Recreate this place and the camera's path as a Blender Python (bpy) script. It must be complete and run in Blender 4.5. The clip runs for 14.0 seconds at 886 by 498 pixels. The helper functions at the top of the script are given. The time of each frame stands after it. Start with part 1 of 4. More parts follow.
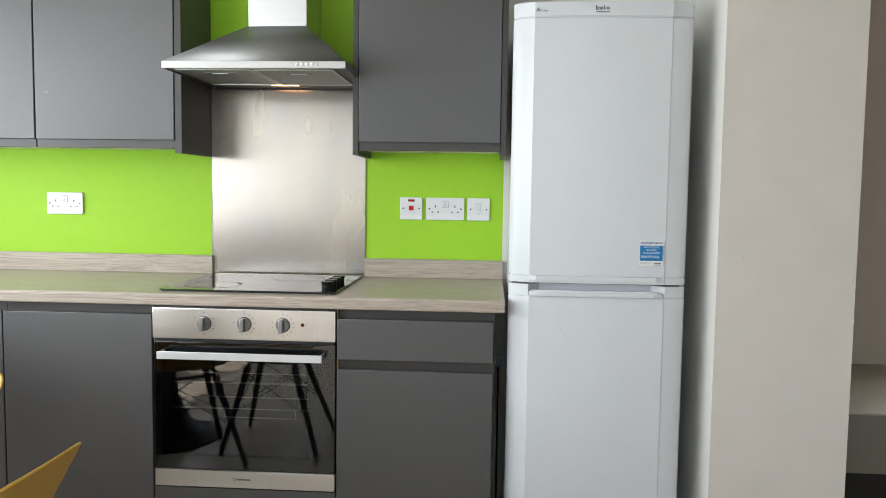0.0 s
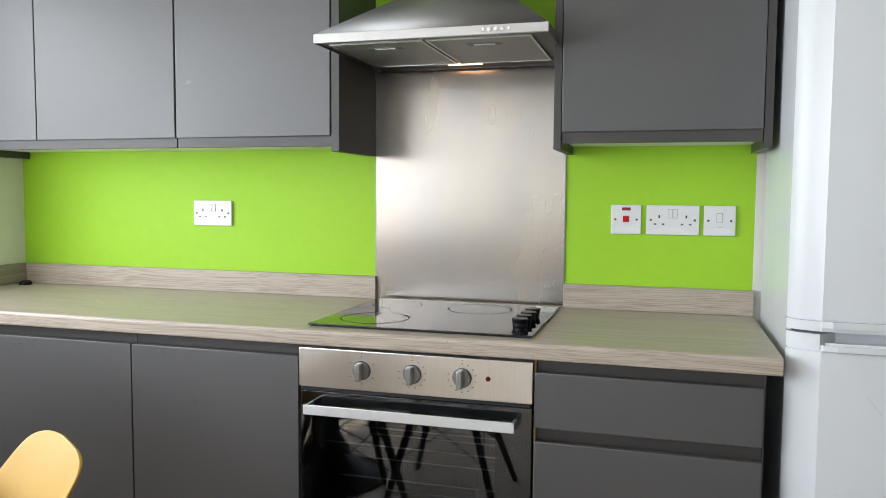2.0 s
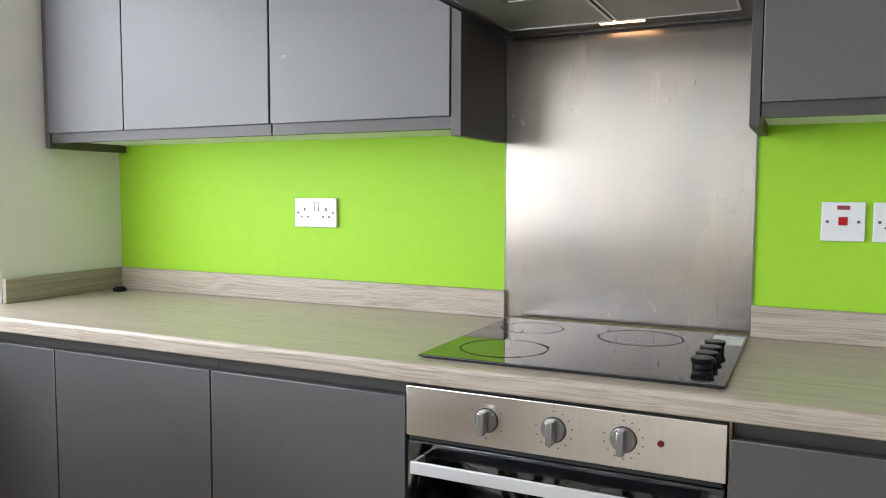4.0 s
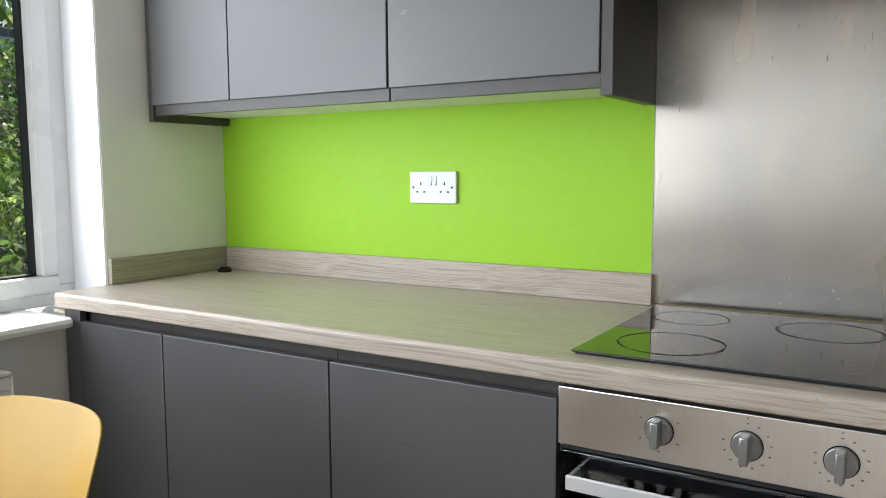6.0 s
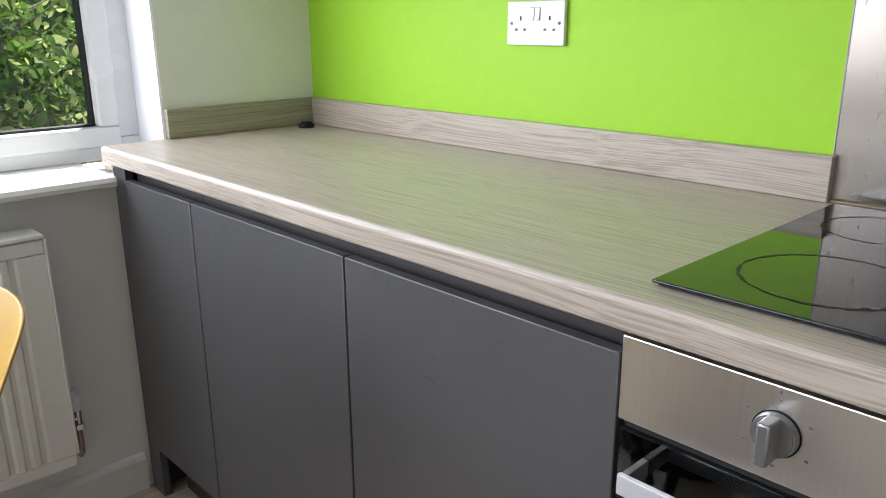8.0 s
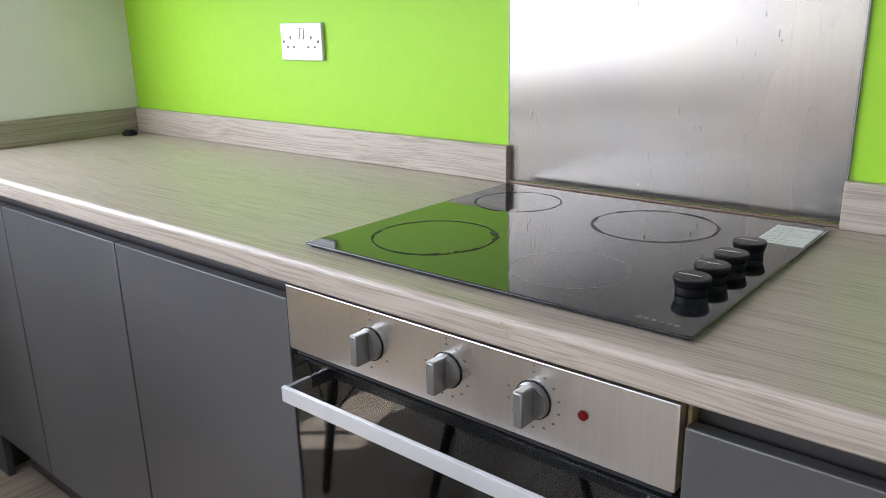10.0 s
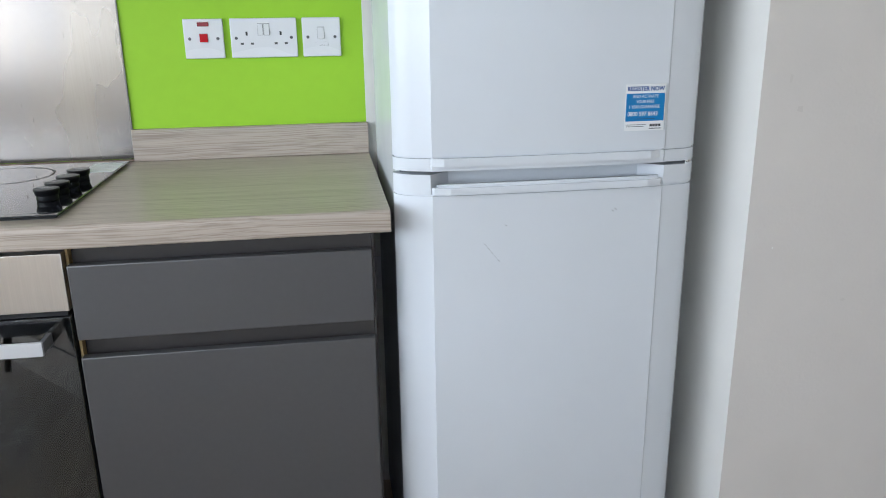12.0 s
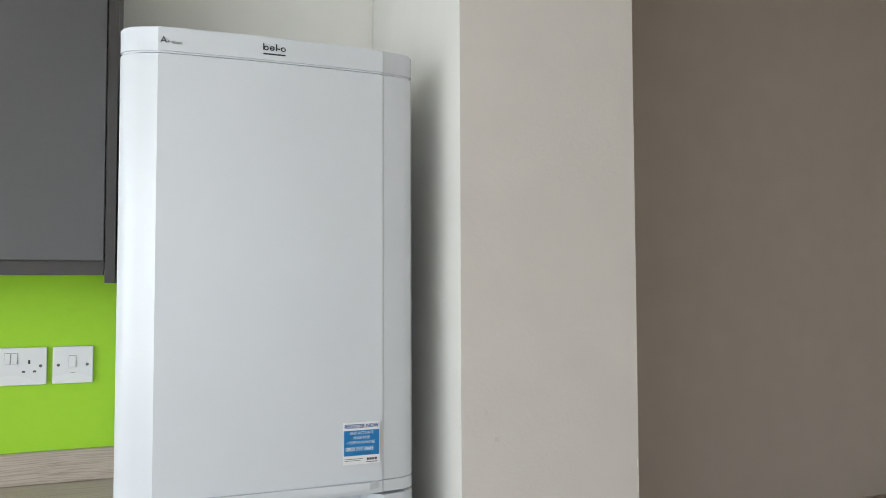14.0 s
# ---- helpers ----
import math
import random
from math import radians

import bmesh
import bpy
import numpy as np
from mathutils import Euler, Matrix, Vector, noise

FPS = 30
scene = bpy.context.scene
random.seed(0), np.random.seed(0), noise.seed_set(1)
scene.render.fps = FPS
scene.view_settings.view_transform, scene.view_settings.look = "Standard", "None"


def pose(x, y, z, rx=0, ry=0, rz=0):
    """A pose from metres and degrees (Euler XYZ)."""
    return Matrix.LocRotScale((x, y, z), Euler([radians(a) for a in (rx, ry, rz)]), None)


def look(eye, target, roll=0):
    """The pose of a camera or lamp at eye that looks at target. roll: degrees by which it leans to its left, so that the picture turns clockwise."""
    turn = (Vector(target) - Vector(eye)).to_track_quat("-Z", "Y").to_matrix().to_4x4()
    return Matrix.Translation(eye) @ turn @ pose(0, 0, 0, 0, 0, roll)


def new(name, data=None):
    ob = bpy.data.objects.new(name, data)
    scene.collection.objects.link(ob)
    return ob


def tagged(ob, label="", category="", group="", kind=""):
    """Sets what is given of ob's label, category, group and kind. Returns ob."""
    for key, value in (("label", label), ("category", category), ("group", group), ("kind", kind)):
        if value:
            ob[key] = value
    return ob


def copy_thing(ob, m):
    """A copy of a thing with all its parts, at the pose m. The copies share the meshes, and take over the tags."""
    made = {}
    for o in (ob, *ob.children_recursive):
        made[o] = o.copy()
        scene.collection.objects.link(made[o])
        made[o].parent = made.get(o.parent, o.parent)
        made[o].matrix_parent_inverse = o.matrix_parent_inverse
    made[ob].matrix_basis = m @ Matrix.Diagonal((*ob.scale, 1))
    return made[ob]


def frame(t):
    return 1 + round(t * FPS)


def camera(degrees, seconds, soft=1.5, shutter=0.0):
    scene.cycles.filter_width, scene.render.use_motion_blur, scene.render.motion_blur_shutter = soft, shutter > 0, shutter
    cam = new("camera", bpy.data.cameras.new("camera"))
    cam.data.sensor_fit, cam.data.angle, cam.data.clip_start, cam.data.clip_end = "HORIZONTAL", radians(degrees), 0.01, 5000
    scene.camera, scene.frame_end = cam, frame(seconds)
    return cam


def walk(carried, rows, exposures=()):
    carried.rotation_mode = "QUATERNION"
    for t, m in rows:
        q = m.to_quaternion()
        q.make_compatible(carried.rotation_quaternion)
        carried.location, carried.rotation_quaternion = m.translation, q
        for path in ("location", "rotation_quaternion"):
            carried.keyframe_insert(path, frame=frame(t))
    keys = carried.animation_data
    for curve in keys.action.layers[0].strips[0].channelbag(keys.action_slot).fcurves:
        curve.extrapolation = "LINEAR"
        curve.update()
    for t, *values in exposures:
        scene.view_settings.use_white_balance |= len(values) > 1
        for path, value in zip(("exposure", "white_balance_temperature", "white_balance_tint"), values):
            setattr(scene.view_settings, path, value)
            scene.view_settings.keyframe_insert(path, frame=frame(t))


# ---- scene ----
cam = camera(60.0, 14.0, soft=0.95)
PATH = [
    (0, (0.017, -0.079, 1.24), (-0.11, 1.911, 1.094), 0.8),
    (0.3, (-0.041, 0.051, 1.244), (-0.293, 2.03, 1.1), 0.6),
    (0.5, (-0.064, 0.12, 1.261), (-0.373, 2.09, 1.108), 0.7),
    (1, (-0.114, 0.294, 1.25), (-0.557, 2.239, 1.108), 0.5),
    (1.5, (-0.129, 0.438, 1.268), (-0.656, 2.362, 1.118), 0.3),
    (2, (-0.19, 0.557, 1.249), (-0.741, 2.474, 1.106), 0.4),
    (2.5, (-0.257, 0.628, 1.245), (-0.805, 2.546, 1.098), 0.3),
    (3, (-0.314, 0.734, 1.236), (-0.855, 2.653, 1.087), 0.1),
    (3.5, (-0.335, 0.886, 1.236), (-0.986, 2.772, 1.091), 0.1),
    (4, (-0.364, 0.988, 1.239), (-1.222, 2.788, 1.092), 0.2),
    (4.2, (-0.379, 1.011, 1.222), (-1.291, 2.786, 1.088), 0.3),
    (6.3, (-0.609, 1.182, 1.22), (-1.684, 2.85, 0.972), 0.1),
    (6.5, (-0.633, 1.245, 1.196), (-1.738, 2.881, 0.876), 0.2),
    (7, (-0.671, 1.404, 1.179), (-1.901, 2.904, 0.69), 0.1),
    (7.2, (-0.688, 1.456, 1.167), (-1.969, 2.9, 0.644), 0.1),
    (9.3, (-0.413, 1.774, 1.233), (-1.842, 3.051, 0.661), -0.5),
    (9.5, (-0.358, 1.743, 1.237), (-1.772, 3.036, 0.666), -0.6),
    (10, (-0.217, 1.646, 1.222), (-1.454, 3.11, 0.648), -1.3),
    (10.5, (-0.067, 1.543, 1.214), (-0.892, 3.272, 0.639), -1.4),
    (10.7, (-0.028, 1.476, 1.214), (-0.668, 3.28, 0.629), -1.3),
    (11, (0.024, 1.347, 1.219), (-0.378, 3.217, 0.634), -1.2),
    (11.5, (0.019, 1.174, 1.223), (-0.005, 3.085, 0.633), -0.9),
    (12, (-0.039, 1.038, 1.215), (0.245, 2.932, 0.639), -0.8),
    (12.5, (-0.05, 0.958, 1.299), (0.388, 2.865, 0.884), -0.6),
    (12.7, (-0.049, 0.923, 1.331), (0.424, 2.845, 1.039), -0.5),
    (13, (-0.02, 0.892, 1.383), (0.471, 2.826, 1.252), -0.6),
    (13.5, (0.024, 0.858, 1.4), (0.581, 2.778, 1.451), -0.4),
    (13.8, (0.064, 0.857, 1.389), (0.717, 2.746, 1.469), -0.4),
    (14, (0.121, 0.877, 1.362), (0.841, 2.741, 1.455), -0.2),
]
walk(cam, [(t, look(eye, target, roll)) for t, eye, target, roll in PATH],
     [(0.0, 1.07, 6500, 10), (1.0, 1, 6500, 11), (2.5, 1.02, 6450, 12), (4.2, 1.07, 6400, 12), (6.5, 0.85, 6300, 11), (9.3, 1.17, 6100, 17), (10.5, 1.1, 5950, 14), (11.0, 1.07, 5850, 14), (12.0, 1.07, 5950, 12), (13.0, 0.99, 6450, 11), (14.0, 0.99, 6450, 11)])

# ---- light ----
world = bpy.data.worlds.new("world")
scene.world = world
world.use_nodes = True
wn = world.node_tree.nodes
sky = wn.new("ShaderNodeTexSky")
sky.sky_type = "NISHITA"
sky.sun_disc = False
SUN_ELEV, SUN_AZ = radians(57), radians(308)
sky.sun_elevation = SUN_ELEV
sky.sun_rotation = SUN_AZ
world.node_tree.links.new(sky.outputs[0], wn["Background"].inputs[0])
wn["Background"].inputs[1].default_value = 0.086
sun_data = bpy.data.lights.new("sun", "SUN")
sun_data.energy = 4.95
sun_data.angle = radians(0.5)
sun_data.color = (1.0, 0.95, 0.87)
sun = new("sun", sun_data)
sun_dir = Vector((math.sin(SUN_AZ) * math.cos(SUN_ELEV), math.cos(SUN_AZ) * math.cos(SUN_ELEV), math.sin(SUN_ELEV)))
sun.matrix_world = look(tuple(sun_dir * 20), (0, 0, 0))


def window_light(name, eye, target, w, h, power, colour):
    d = bpy.data.lights.new(name, "AREA")
    d.shape, d.size, d.size_y, d.energy, d.color = "RECTANGLE", w, h, power, colour
    ob = new(name, d)
    ob.matrix_world = look(eye, target)
    return ob


window_light("window_light_west", (-2.62, 0.05, 1.50), (0, 0.05, 1.50), 4.5, 1.12, 54, (0.90, 0.96, 1.0))
window_light("window_light_south", (-0.25, -2.55, 1.45), (-0.25, 0, 1.45), 3.8, 1.25, 7.0, (0.88, 0.94, 1.0))
scene.view_settings.exposure = 0.0


# ---- materials ----
def nodes_of(name):
    m = bpy.data.materials.new(name)
    m.use_nodes = True
    return m, m.node_tree.nodes, m.node_tree.links, m.node_tree.nodes["Principled BSDF"]


def mat(name, base, rough=0.5, metal=0.0, vary=0.06, big=1.5, small=40.0, stretch=(1, 1, 1), bump=0.0, bump_scale=None,
        rough_vary=0.06, spec=0.5, coat=0.0, dirt=None, dirt_at=0.62, rand=0.0):
    """Principled surface with broad and fine variation, fine relief and optional smudges."""
    m, n, l, p = nodes_of(name)
    co = n.new("ShaderNodeTexCoord")
    mp = n.new("ShaderNodeMapping")
    mp.inputs["Scale"].default_value = stretch
    l.new(co.outputs["Object"], mp.inputs["Vector"])
    a = n.new("ShaderNodeTexNoise")
    a.inputs["Scale"].default_value, a.inputs["Detail"].default_value = big, 3
    b = n.new("ShaderNodeTexNoise")
    b.inputs["Scale"].default_value, b.inputs["Detail"].default_value = small, 4
    l.new(mp.outputs[0], a.inputs["Vector"])
    l.new(mp.outputs[0], b.inputs["Vector"])
    add = n.new("ShaderNodeMath")
    add.operation = "ADD"
    l.new(a.outputs["Fac"], add.inputs[0])
    l.new(b.outputs["Fac"], add.inputs[1])
    mr = n.new("ShaderNodeMapRange")
    mr.inputs["From Min"].default_value, mr.inputs["From Max"].default_value = 0.7, 1.3
    mr.inputs["To Min"].default_value, mr.inputs["To Max"].default_value = 1 - vary, 1 + vary
    l.new(add.outputs[0], mr.inputs["Value"])
    mul = n.new("ShaderNodeMix")
    mul.data_type, mul.blend_type = "RGBA", "MULTIPLY"
    mul.inputs["Factor"].default_value = 1
    mul.inputs["A"].default_value = (*base, 1)
    l.new(mr.outputs[0], mul.inputs["B"])
    out = mul.outputs["Result"]
    if rand:
        oi = n.new("ShaderNodeObjectInfo")
        r = n.new("ShaderNodeMapRange")
        r.inputs["To Min"].default_value, r.inputs["To Max"].default_value = 1 - rand, 1 + rand
        l.new(oi.outputs["Random"], r.inputs["Value"])
        m2 = n.new("ShaderNodeMix")
        m2.data_type, m2.blend_type = "RGBA", "MULTIPLY"
        m2.inputs["Factor"].default_value = 1
        l.new(out, m2.inputs["A"])
        l.new(r.outputs[0], m2.inputs["B"])
        out = m2.outputs["Result"]
    if dirt:
        d = n.new("ShaderNodeTexNoise")
        d.inputs["Scale"].default_value, d.inputs["Detail"].default_value = 2.3, 6
        l.new(co.outputs["Object"], d.inputs["Vector"])
        rr = n.new("ShaderNodeMapRange")
        rr.inputs["From Min"].default_value, rr.inputs["From Max"].default_value = dirt_at, dirt_at + 0.15
        rr.inputs["To Max"].default_value = 0.5
        l.new(d.outputs["Fac"], rr.inputs["Value"])
        m3 = n.new("ShaderNodeMix")
        m3.data_type = "RGBA"
        l.new(rr.outputs[0], m3.inputs["Factor"])
        l.new(out, m3.inputs["A"])
        m3.inputs["B"].default_value = (*dirt, 1)
        out = m3.outputs["Result"]
    l.new(out, p.inputs["Base Color"])
    rm = n.new("ShaderNodeMapRange")
    rm.inputs["From Min"].default_value, rm.inputs["From Max"].default_value = 0.35, 0.65
    rm.inputs["To Min"].default_value, rm.inputs["To Max"].default_value = max(0.02, rough - rough_vary), min(1, rough + rough_vary)
    l.new(a.outputs["Fac"], rm.inputs["Value"])
    l.new(rm.outputs[0], p.inputs["Roughness"])
    p.inputs["Metallic"].default_value = metal
    p.inputs["Specular IOR Level"].default_value = spec
    p.inputs["Coat Weight"].default_value = coat
    if bump:
        c = n.new("ShaderNodeTexNoise")
        c.inputs["Scale"].default_value, c.inputs["Detail"].default_value = bump_scale or small, 3
        l.new(mp.outputs[0], c.inputs["Vector"])
        bp = n.new("ShaderNodeBump")
        bp.inputs["Strength"].default_value, bp.inputs["Distance"].default_value = bump, 0.002
        l.new(c.outputs["Fac"], bp.inputs["Height"])
        l.new(bp.outputs[0], p.inputs["Normal"])
    return m


def grain(name, dark, mid, light, rough=0.35, axis="x", fine=130, rand=0.0, bump=0.15, length=0.022, wave=0.05, soft=0.2):
    """Laminate wood with long wavy grain along an axis."""
    m, n, l, p = nodes_of(name)
    co = n.new("ShaderNodeTexCoord")
    vec = co.outputs["Object"]
    if rand:
        oi = n.new("ShaderNodeObjectInfo")
        sc = n.new("ShaderNodeVectorMath")
        sc.operation = "SCALE"
        sc.inputs[0].default_value = (17.0, 23.0, 31.0)
        l.new(oi.outputs["Random"], sc.inputs["Scale"])
        ad = n.new("ShaderNodeVectorMath")
        l.new(vec, ad.inputs[0])
        l.new(sc.outputs[0], ad.inputs[1])
        vec = ad.outputs[0]
    wob = n.new("ShaderNodeTexNoise")
    wob.inputs["Scale"].default_value, wob.inputs["Detail"].default_value = 2.6, 1
    l.new(vec, wob.inputs["Vector"])
    ws = n.new("ShaderNodeVectorMath")
    ws.operation = "SCALE"
    ws.inputs["Scale"].default_value = wave
    l.new(wob.outputs["Color"], ws.inputs[0])
    wa = n.new("ShaderNodeVectorMath")
    l.new(vec, wa.inputs[0])
    l.new(ws.outputs[0], wa.inputs[1])
    s = (length, 1, 1) if axis == "x" else (1, length, 1)
    mp = n.new("ShaderNodeMapping")
    mp.inputs["Scale"].default_value = s
    l.new(wa.outputs[0], mp.inputs["Vector"])
    f = n.new("ShaderNodeTexNoise")
    f.inputs["Scale"].default_value, f.inputs["Detail"].default_value, f.inputs["Distortion"].default_value = fine, 4, 0.0
    l.new(mp.outputs[0], f.inputs["Vector"])
    g = n.new("ShaderNodeTexNoise")
    g.inputs["Scale"].default_value, g.inputs["Detail"].default_value = 34, 3
    l.new(mp.outputs[0], g.inputs["Vector"])
    mx = n.new("ShaderNodeMix")
    mx.inputs["Factor"].default_value = soft
    l.new(f.outputs["Fac"], mx.inputs["A"])
    l.new(g.outputs["Fac"], mx.inputs["B"])
    ramp = n.new("ShaderNodeValToRGB")
    e = ramp.color_ramp.elements
    e[0].position, e[0].color = 0.39, (*dark, 1)
    e[1].position, e[1].color = 0.57, (*light, 1)
    k = e.new(0.48)
    k.color = (*mid, 1)
    l.new(mx.outputs["Result"], ramp.inputs["Fac"])
    out = ramp.outputs["Color"]
    if rand:
        r = n.new("ShaderNodeMapRange")
        r.inputs["To Min"].default_value, r.inputs["To Max"].default_value = 1 - rand, 1 + rand
        l.new(oi.outputs["Random"], r.inputs["Value"])
        m2 = n.new("ShaderNodeMix")
        m2.data_type, m2.blend_type = "RGBA", "MULTIPLY"
        m2.inputs["Factor"].default_value = 1
        l.new(out, m2.inputs["A"])
        l.new(r.outputs[0], m2.inputs["B"])
        out = m2.outputs["Result"]
    l.new(out, p.inputs["Base Color"])
    p.inputs["Roughness"].default_value = rough
    p.inputs["Specular IOR Level"].default_value = 0.5
    bp = n.new("ShaderNodeBump")
    bp.inputs["Strength"].default_value, bp.inputs["Distance"].default_value = bump, 0.001
    l.new(f.outputs["Fac"], bp.inputs["Height"])
    l.new(bp.outputs[0], p.inputs["Normal"])
    return m


def plain(name, base, rough=0.5, metal=0.0, emit=0.0, spec=0.5, trans=0.0):
    m, n, l, p = nodes_of(name)
    p.inputs["Base Color"].default_value = (*base, 1)
    p.inputs["Roughness"].default_value, p.inputs["Metallic"].default_value = rough, metal
    p.inputs["Specular IOR Level"].default_value = spec
    if emit:
        p.inputs["Emission Color"].default_value = (*base, 1)
        p.inputs["Emission Strength"].default_value = emit
    return m


def glass(name, tint, gloss=1.0, ior=1.5):
    """Thin glass: clear or tinted, with its mirror reflection by Fresnel."""
    m, n, l, p = nodes_of(name)
    n.remove(p)
    t = n.new("ShaderNodeBsdfTransparent")
    t.inputs["Color"].default_value = (*tint, 1)
    g = n.new("ShaderNodeBsdfGlossy")
    g.inputs["Roughness"].default_value = 0.02
    f = n.new("ShaderNodeFresnel")
    f.inputs["IOR"].default_value = ior
    k = n.new("ShaderNodeMath")
    k.operation = "MULTIPLY"
    k.inputs[1].default_value = gloss
    l.new(f.outputs[0], k.inputs[0])
    mx = n.new("ShaderNodeMixShader")
    l.new(k.outputs[0], mx.inputs[0])
    l.new(t.outputs[0], mx.inputs[1])
    l.new(g.outputs[0], mx.inputs[2])
    l.new(mx.outputs[0], n["Material Output"].inputs[0])
    return m


def steel(name, base=(0.62, 0.60, 0.57), rough=0.3, axis="z", smear=0.0, aniso=0.5, metal=1.0):
    """Brushed steel, grain along an axis, with smears and specks if asked."""
    m, n, l, p = nodes_of(name)
    co = n.new("ShaderNodeTexCoord")
    mp = n.new("ShaderNodeMapping")
    mp.inputs["Scale"].default_value = (1, 1, 0.03) if axis == "z" else (0.02, 1, 1)
    l.new(co.outputs["Object"], mp.inputs["Vector"])
    f = n.new("ShaderNodeTexNoise")
    f.inputs["Scale"].default_value, f.inputs["Detail"].default_value = 420, 3
    l.new(mp.outputs[0], f.inputs["Vector"])
    ramp = n.new("ShaderNodeMapRange")
    ramp.inputs["To Min"].default_value, ramp.inputs["To Max"].default_value = 0.92, 1.06
    l.new(f.outputs["Fac"], ramp.inputs["Value"])
    mul = n.new("ShaderNodeMix")
    mul.data_type, mul.blend_type = "RGBA", "MULTIPLY"
    mul.inputs["Factor"].default_value = 1
    mul.inputs["A"].default_value = (*base, 1)
    l.new(ramp.outputs[0], mul.inputs["B"])
    out = mul.outputs["Result"]
    p.inputs["Roughness"].default_value = rough
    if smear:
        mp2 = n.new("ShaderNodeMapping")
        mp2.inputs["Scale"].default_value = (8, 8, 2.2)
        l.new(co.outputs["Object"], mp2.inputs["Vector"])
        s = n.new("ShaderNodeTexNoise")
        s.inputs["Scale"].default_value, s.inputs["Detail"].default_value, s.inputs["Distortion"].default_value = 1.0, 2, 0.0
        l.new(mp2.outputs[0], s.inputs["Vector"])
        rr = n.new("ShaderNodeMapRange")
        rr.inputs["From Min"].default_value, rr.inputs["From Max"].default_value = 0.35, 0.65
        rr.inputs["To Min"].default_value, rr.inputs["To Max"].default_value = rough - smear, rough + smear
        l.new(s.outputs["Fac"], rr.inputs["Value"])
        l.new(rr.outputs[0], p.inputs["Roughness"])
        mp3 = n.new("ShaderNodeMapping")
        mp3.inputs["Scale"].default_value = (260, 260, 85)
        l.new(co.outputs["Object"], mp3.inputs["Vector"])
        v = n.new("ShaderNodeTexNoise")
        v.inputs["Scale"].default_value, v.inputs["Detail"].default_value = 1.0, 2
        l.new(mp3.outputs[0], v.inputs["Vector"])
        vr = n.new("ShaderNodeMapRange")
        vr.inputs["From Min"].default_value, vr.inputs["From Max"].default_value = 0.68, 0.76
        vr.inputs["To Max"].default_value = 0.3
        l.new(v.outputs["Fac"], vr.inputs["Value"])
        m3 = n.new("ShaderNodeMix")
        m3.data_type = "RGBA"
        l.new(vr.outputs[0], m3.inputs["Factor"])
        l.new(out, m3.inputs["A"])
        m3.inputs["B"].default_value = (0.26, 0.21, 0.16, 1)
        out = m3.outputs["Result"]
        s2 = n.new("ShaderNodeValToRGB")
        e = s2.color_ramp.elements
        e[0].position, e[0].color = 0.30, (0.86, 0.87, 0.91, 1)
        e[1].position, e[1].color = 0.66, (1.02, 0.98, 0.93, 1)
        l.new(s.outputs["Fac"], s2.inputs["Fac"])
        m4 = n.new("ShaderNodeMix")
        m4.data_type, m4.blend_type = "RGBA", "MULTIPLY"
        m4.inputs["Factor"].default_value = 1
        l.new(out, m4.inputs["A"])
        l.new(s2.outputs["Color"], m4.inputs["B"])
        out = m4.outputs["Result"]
    l.new(out, p.inputs["Base Color"])
    p.inputs["Metallic"].default_value = metal
    if aniso:
        tg = n.new("ShaderNodeTangent")
        tg.direction_type, tg.axis = "RADIAL", "Z"
        l.new(tg.outputs[0], p.inputs["Tangent"])
        p.inputs["Anisotropic"].default_value = aniso
        p.inputs["Anisotropic Rotation"].default_value = 0.0 if axis == "z" else 0.25
    bp = n.new("ShaderNodeBump")
    bp.inputs["Strength"].default_value, bp.inputs["Distance"].default_value = 0.12, 0.0005
    l.new(f.outputs["Fac"], bp.inputs["Height"])
    l.new(bp.outputs[0], p.inputs["Normal"])
    return m


GREEN = mat("green_paint", (0.345, 0.63, 0.034), 0.55, spec=0.25, vary=0.03, small=30, bump=0.12, bump_scale=260)
TAUPE = mat("taupe_wall_tone", (0.44, 0.385, 0.335), 0.65, vary=0.04, big=0.9, small=9, bump=0.15, bump_scale=180)
# wall colour greyed for the shaded front of the pier
PIER = mat("pale_pinkish_grey_shaded_paint", (0.695, 0.655, 0.615), 0.6, vary=0.03, big=0.9, small=9, bump=0.2, bump_scale=140, dirt=(0.52, 0.48, 0.44), dirt_at=0.66)
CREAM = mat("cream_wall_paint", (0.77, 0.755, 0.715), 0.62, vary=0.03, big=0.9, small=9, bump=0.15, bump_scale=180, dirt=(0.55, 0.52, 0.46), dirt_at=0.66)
WHITE_CEIL = mat("white_ceiling_paint", (0.78, 0.77, 0.74), 0.8, vary=0.02, bump=0.1, bump_scale=120)
WHITE_GLOSS = mat("white_gloss_paint", (0.74, 0.73, 0.70), 0.3, vary=0.03, bump=0.05, bump_scale=60)
UPVC = mat("white_upvc", (0.78, 0.78, 0.80), 0.28, vary=0.02, small=18, dirt=(0.62, 0.60, 0.56), dirt_at=0.64)
GREY = mat("grey_cabinet_lacquer", (0.069, 0.067, 0.070), 0.44, spec=0.8, vary=0.05, big=1.2, small=90, bump=0.04, bump_scale=500, rough_vary=0.05)
GREY_DARK = mat("grey_cabinet_panel", (0.050, 0.045, 0.044), 0.42, vary=0.05, small=90, bump=0.05, bump_scale=400)
CARCASS = mat("white_carcass_board", (0.72, 0.72, 0.68), 0.5, vary=0.02)
CHIP = mat("raw_board_edge", (0.42, 0.30, 0.14), 0.8, vary=0.2, small=200)
WOOD = grain("taupe_wood_laminate", (0.325, 0.265, 0.215), (0.42, 0.352, 0.292), (0.48, 0.412, 0.348), 0.36, fine=400, bump=0.03, length=0.009, wave=0.03, soft=0.15)
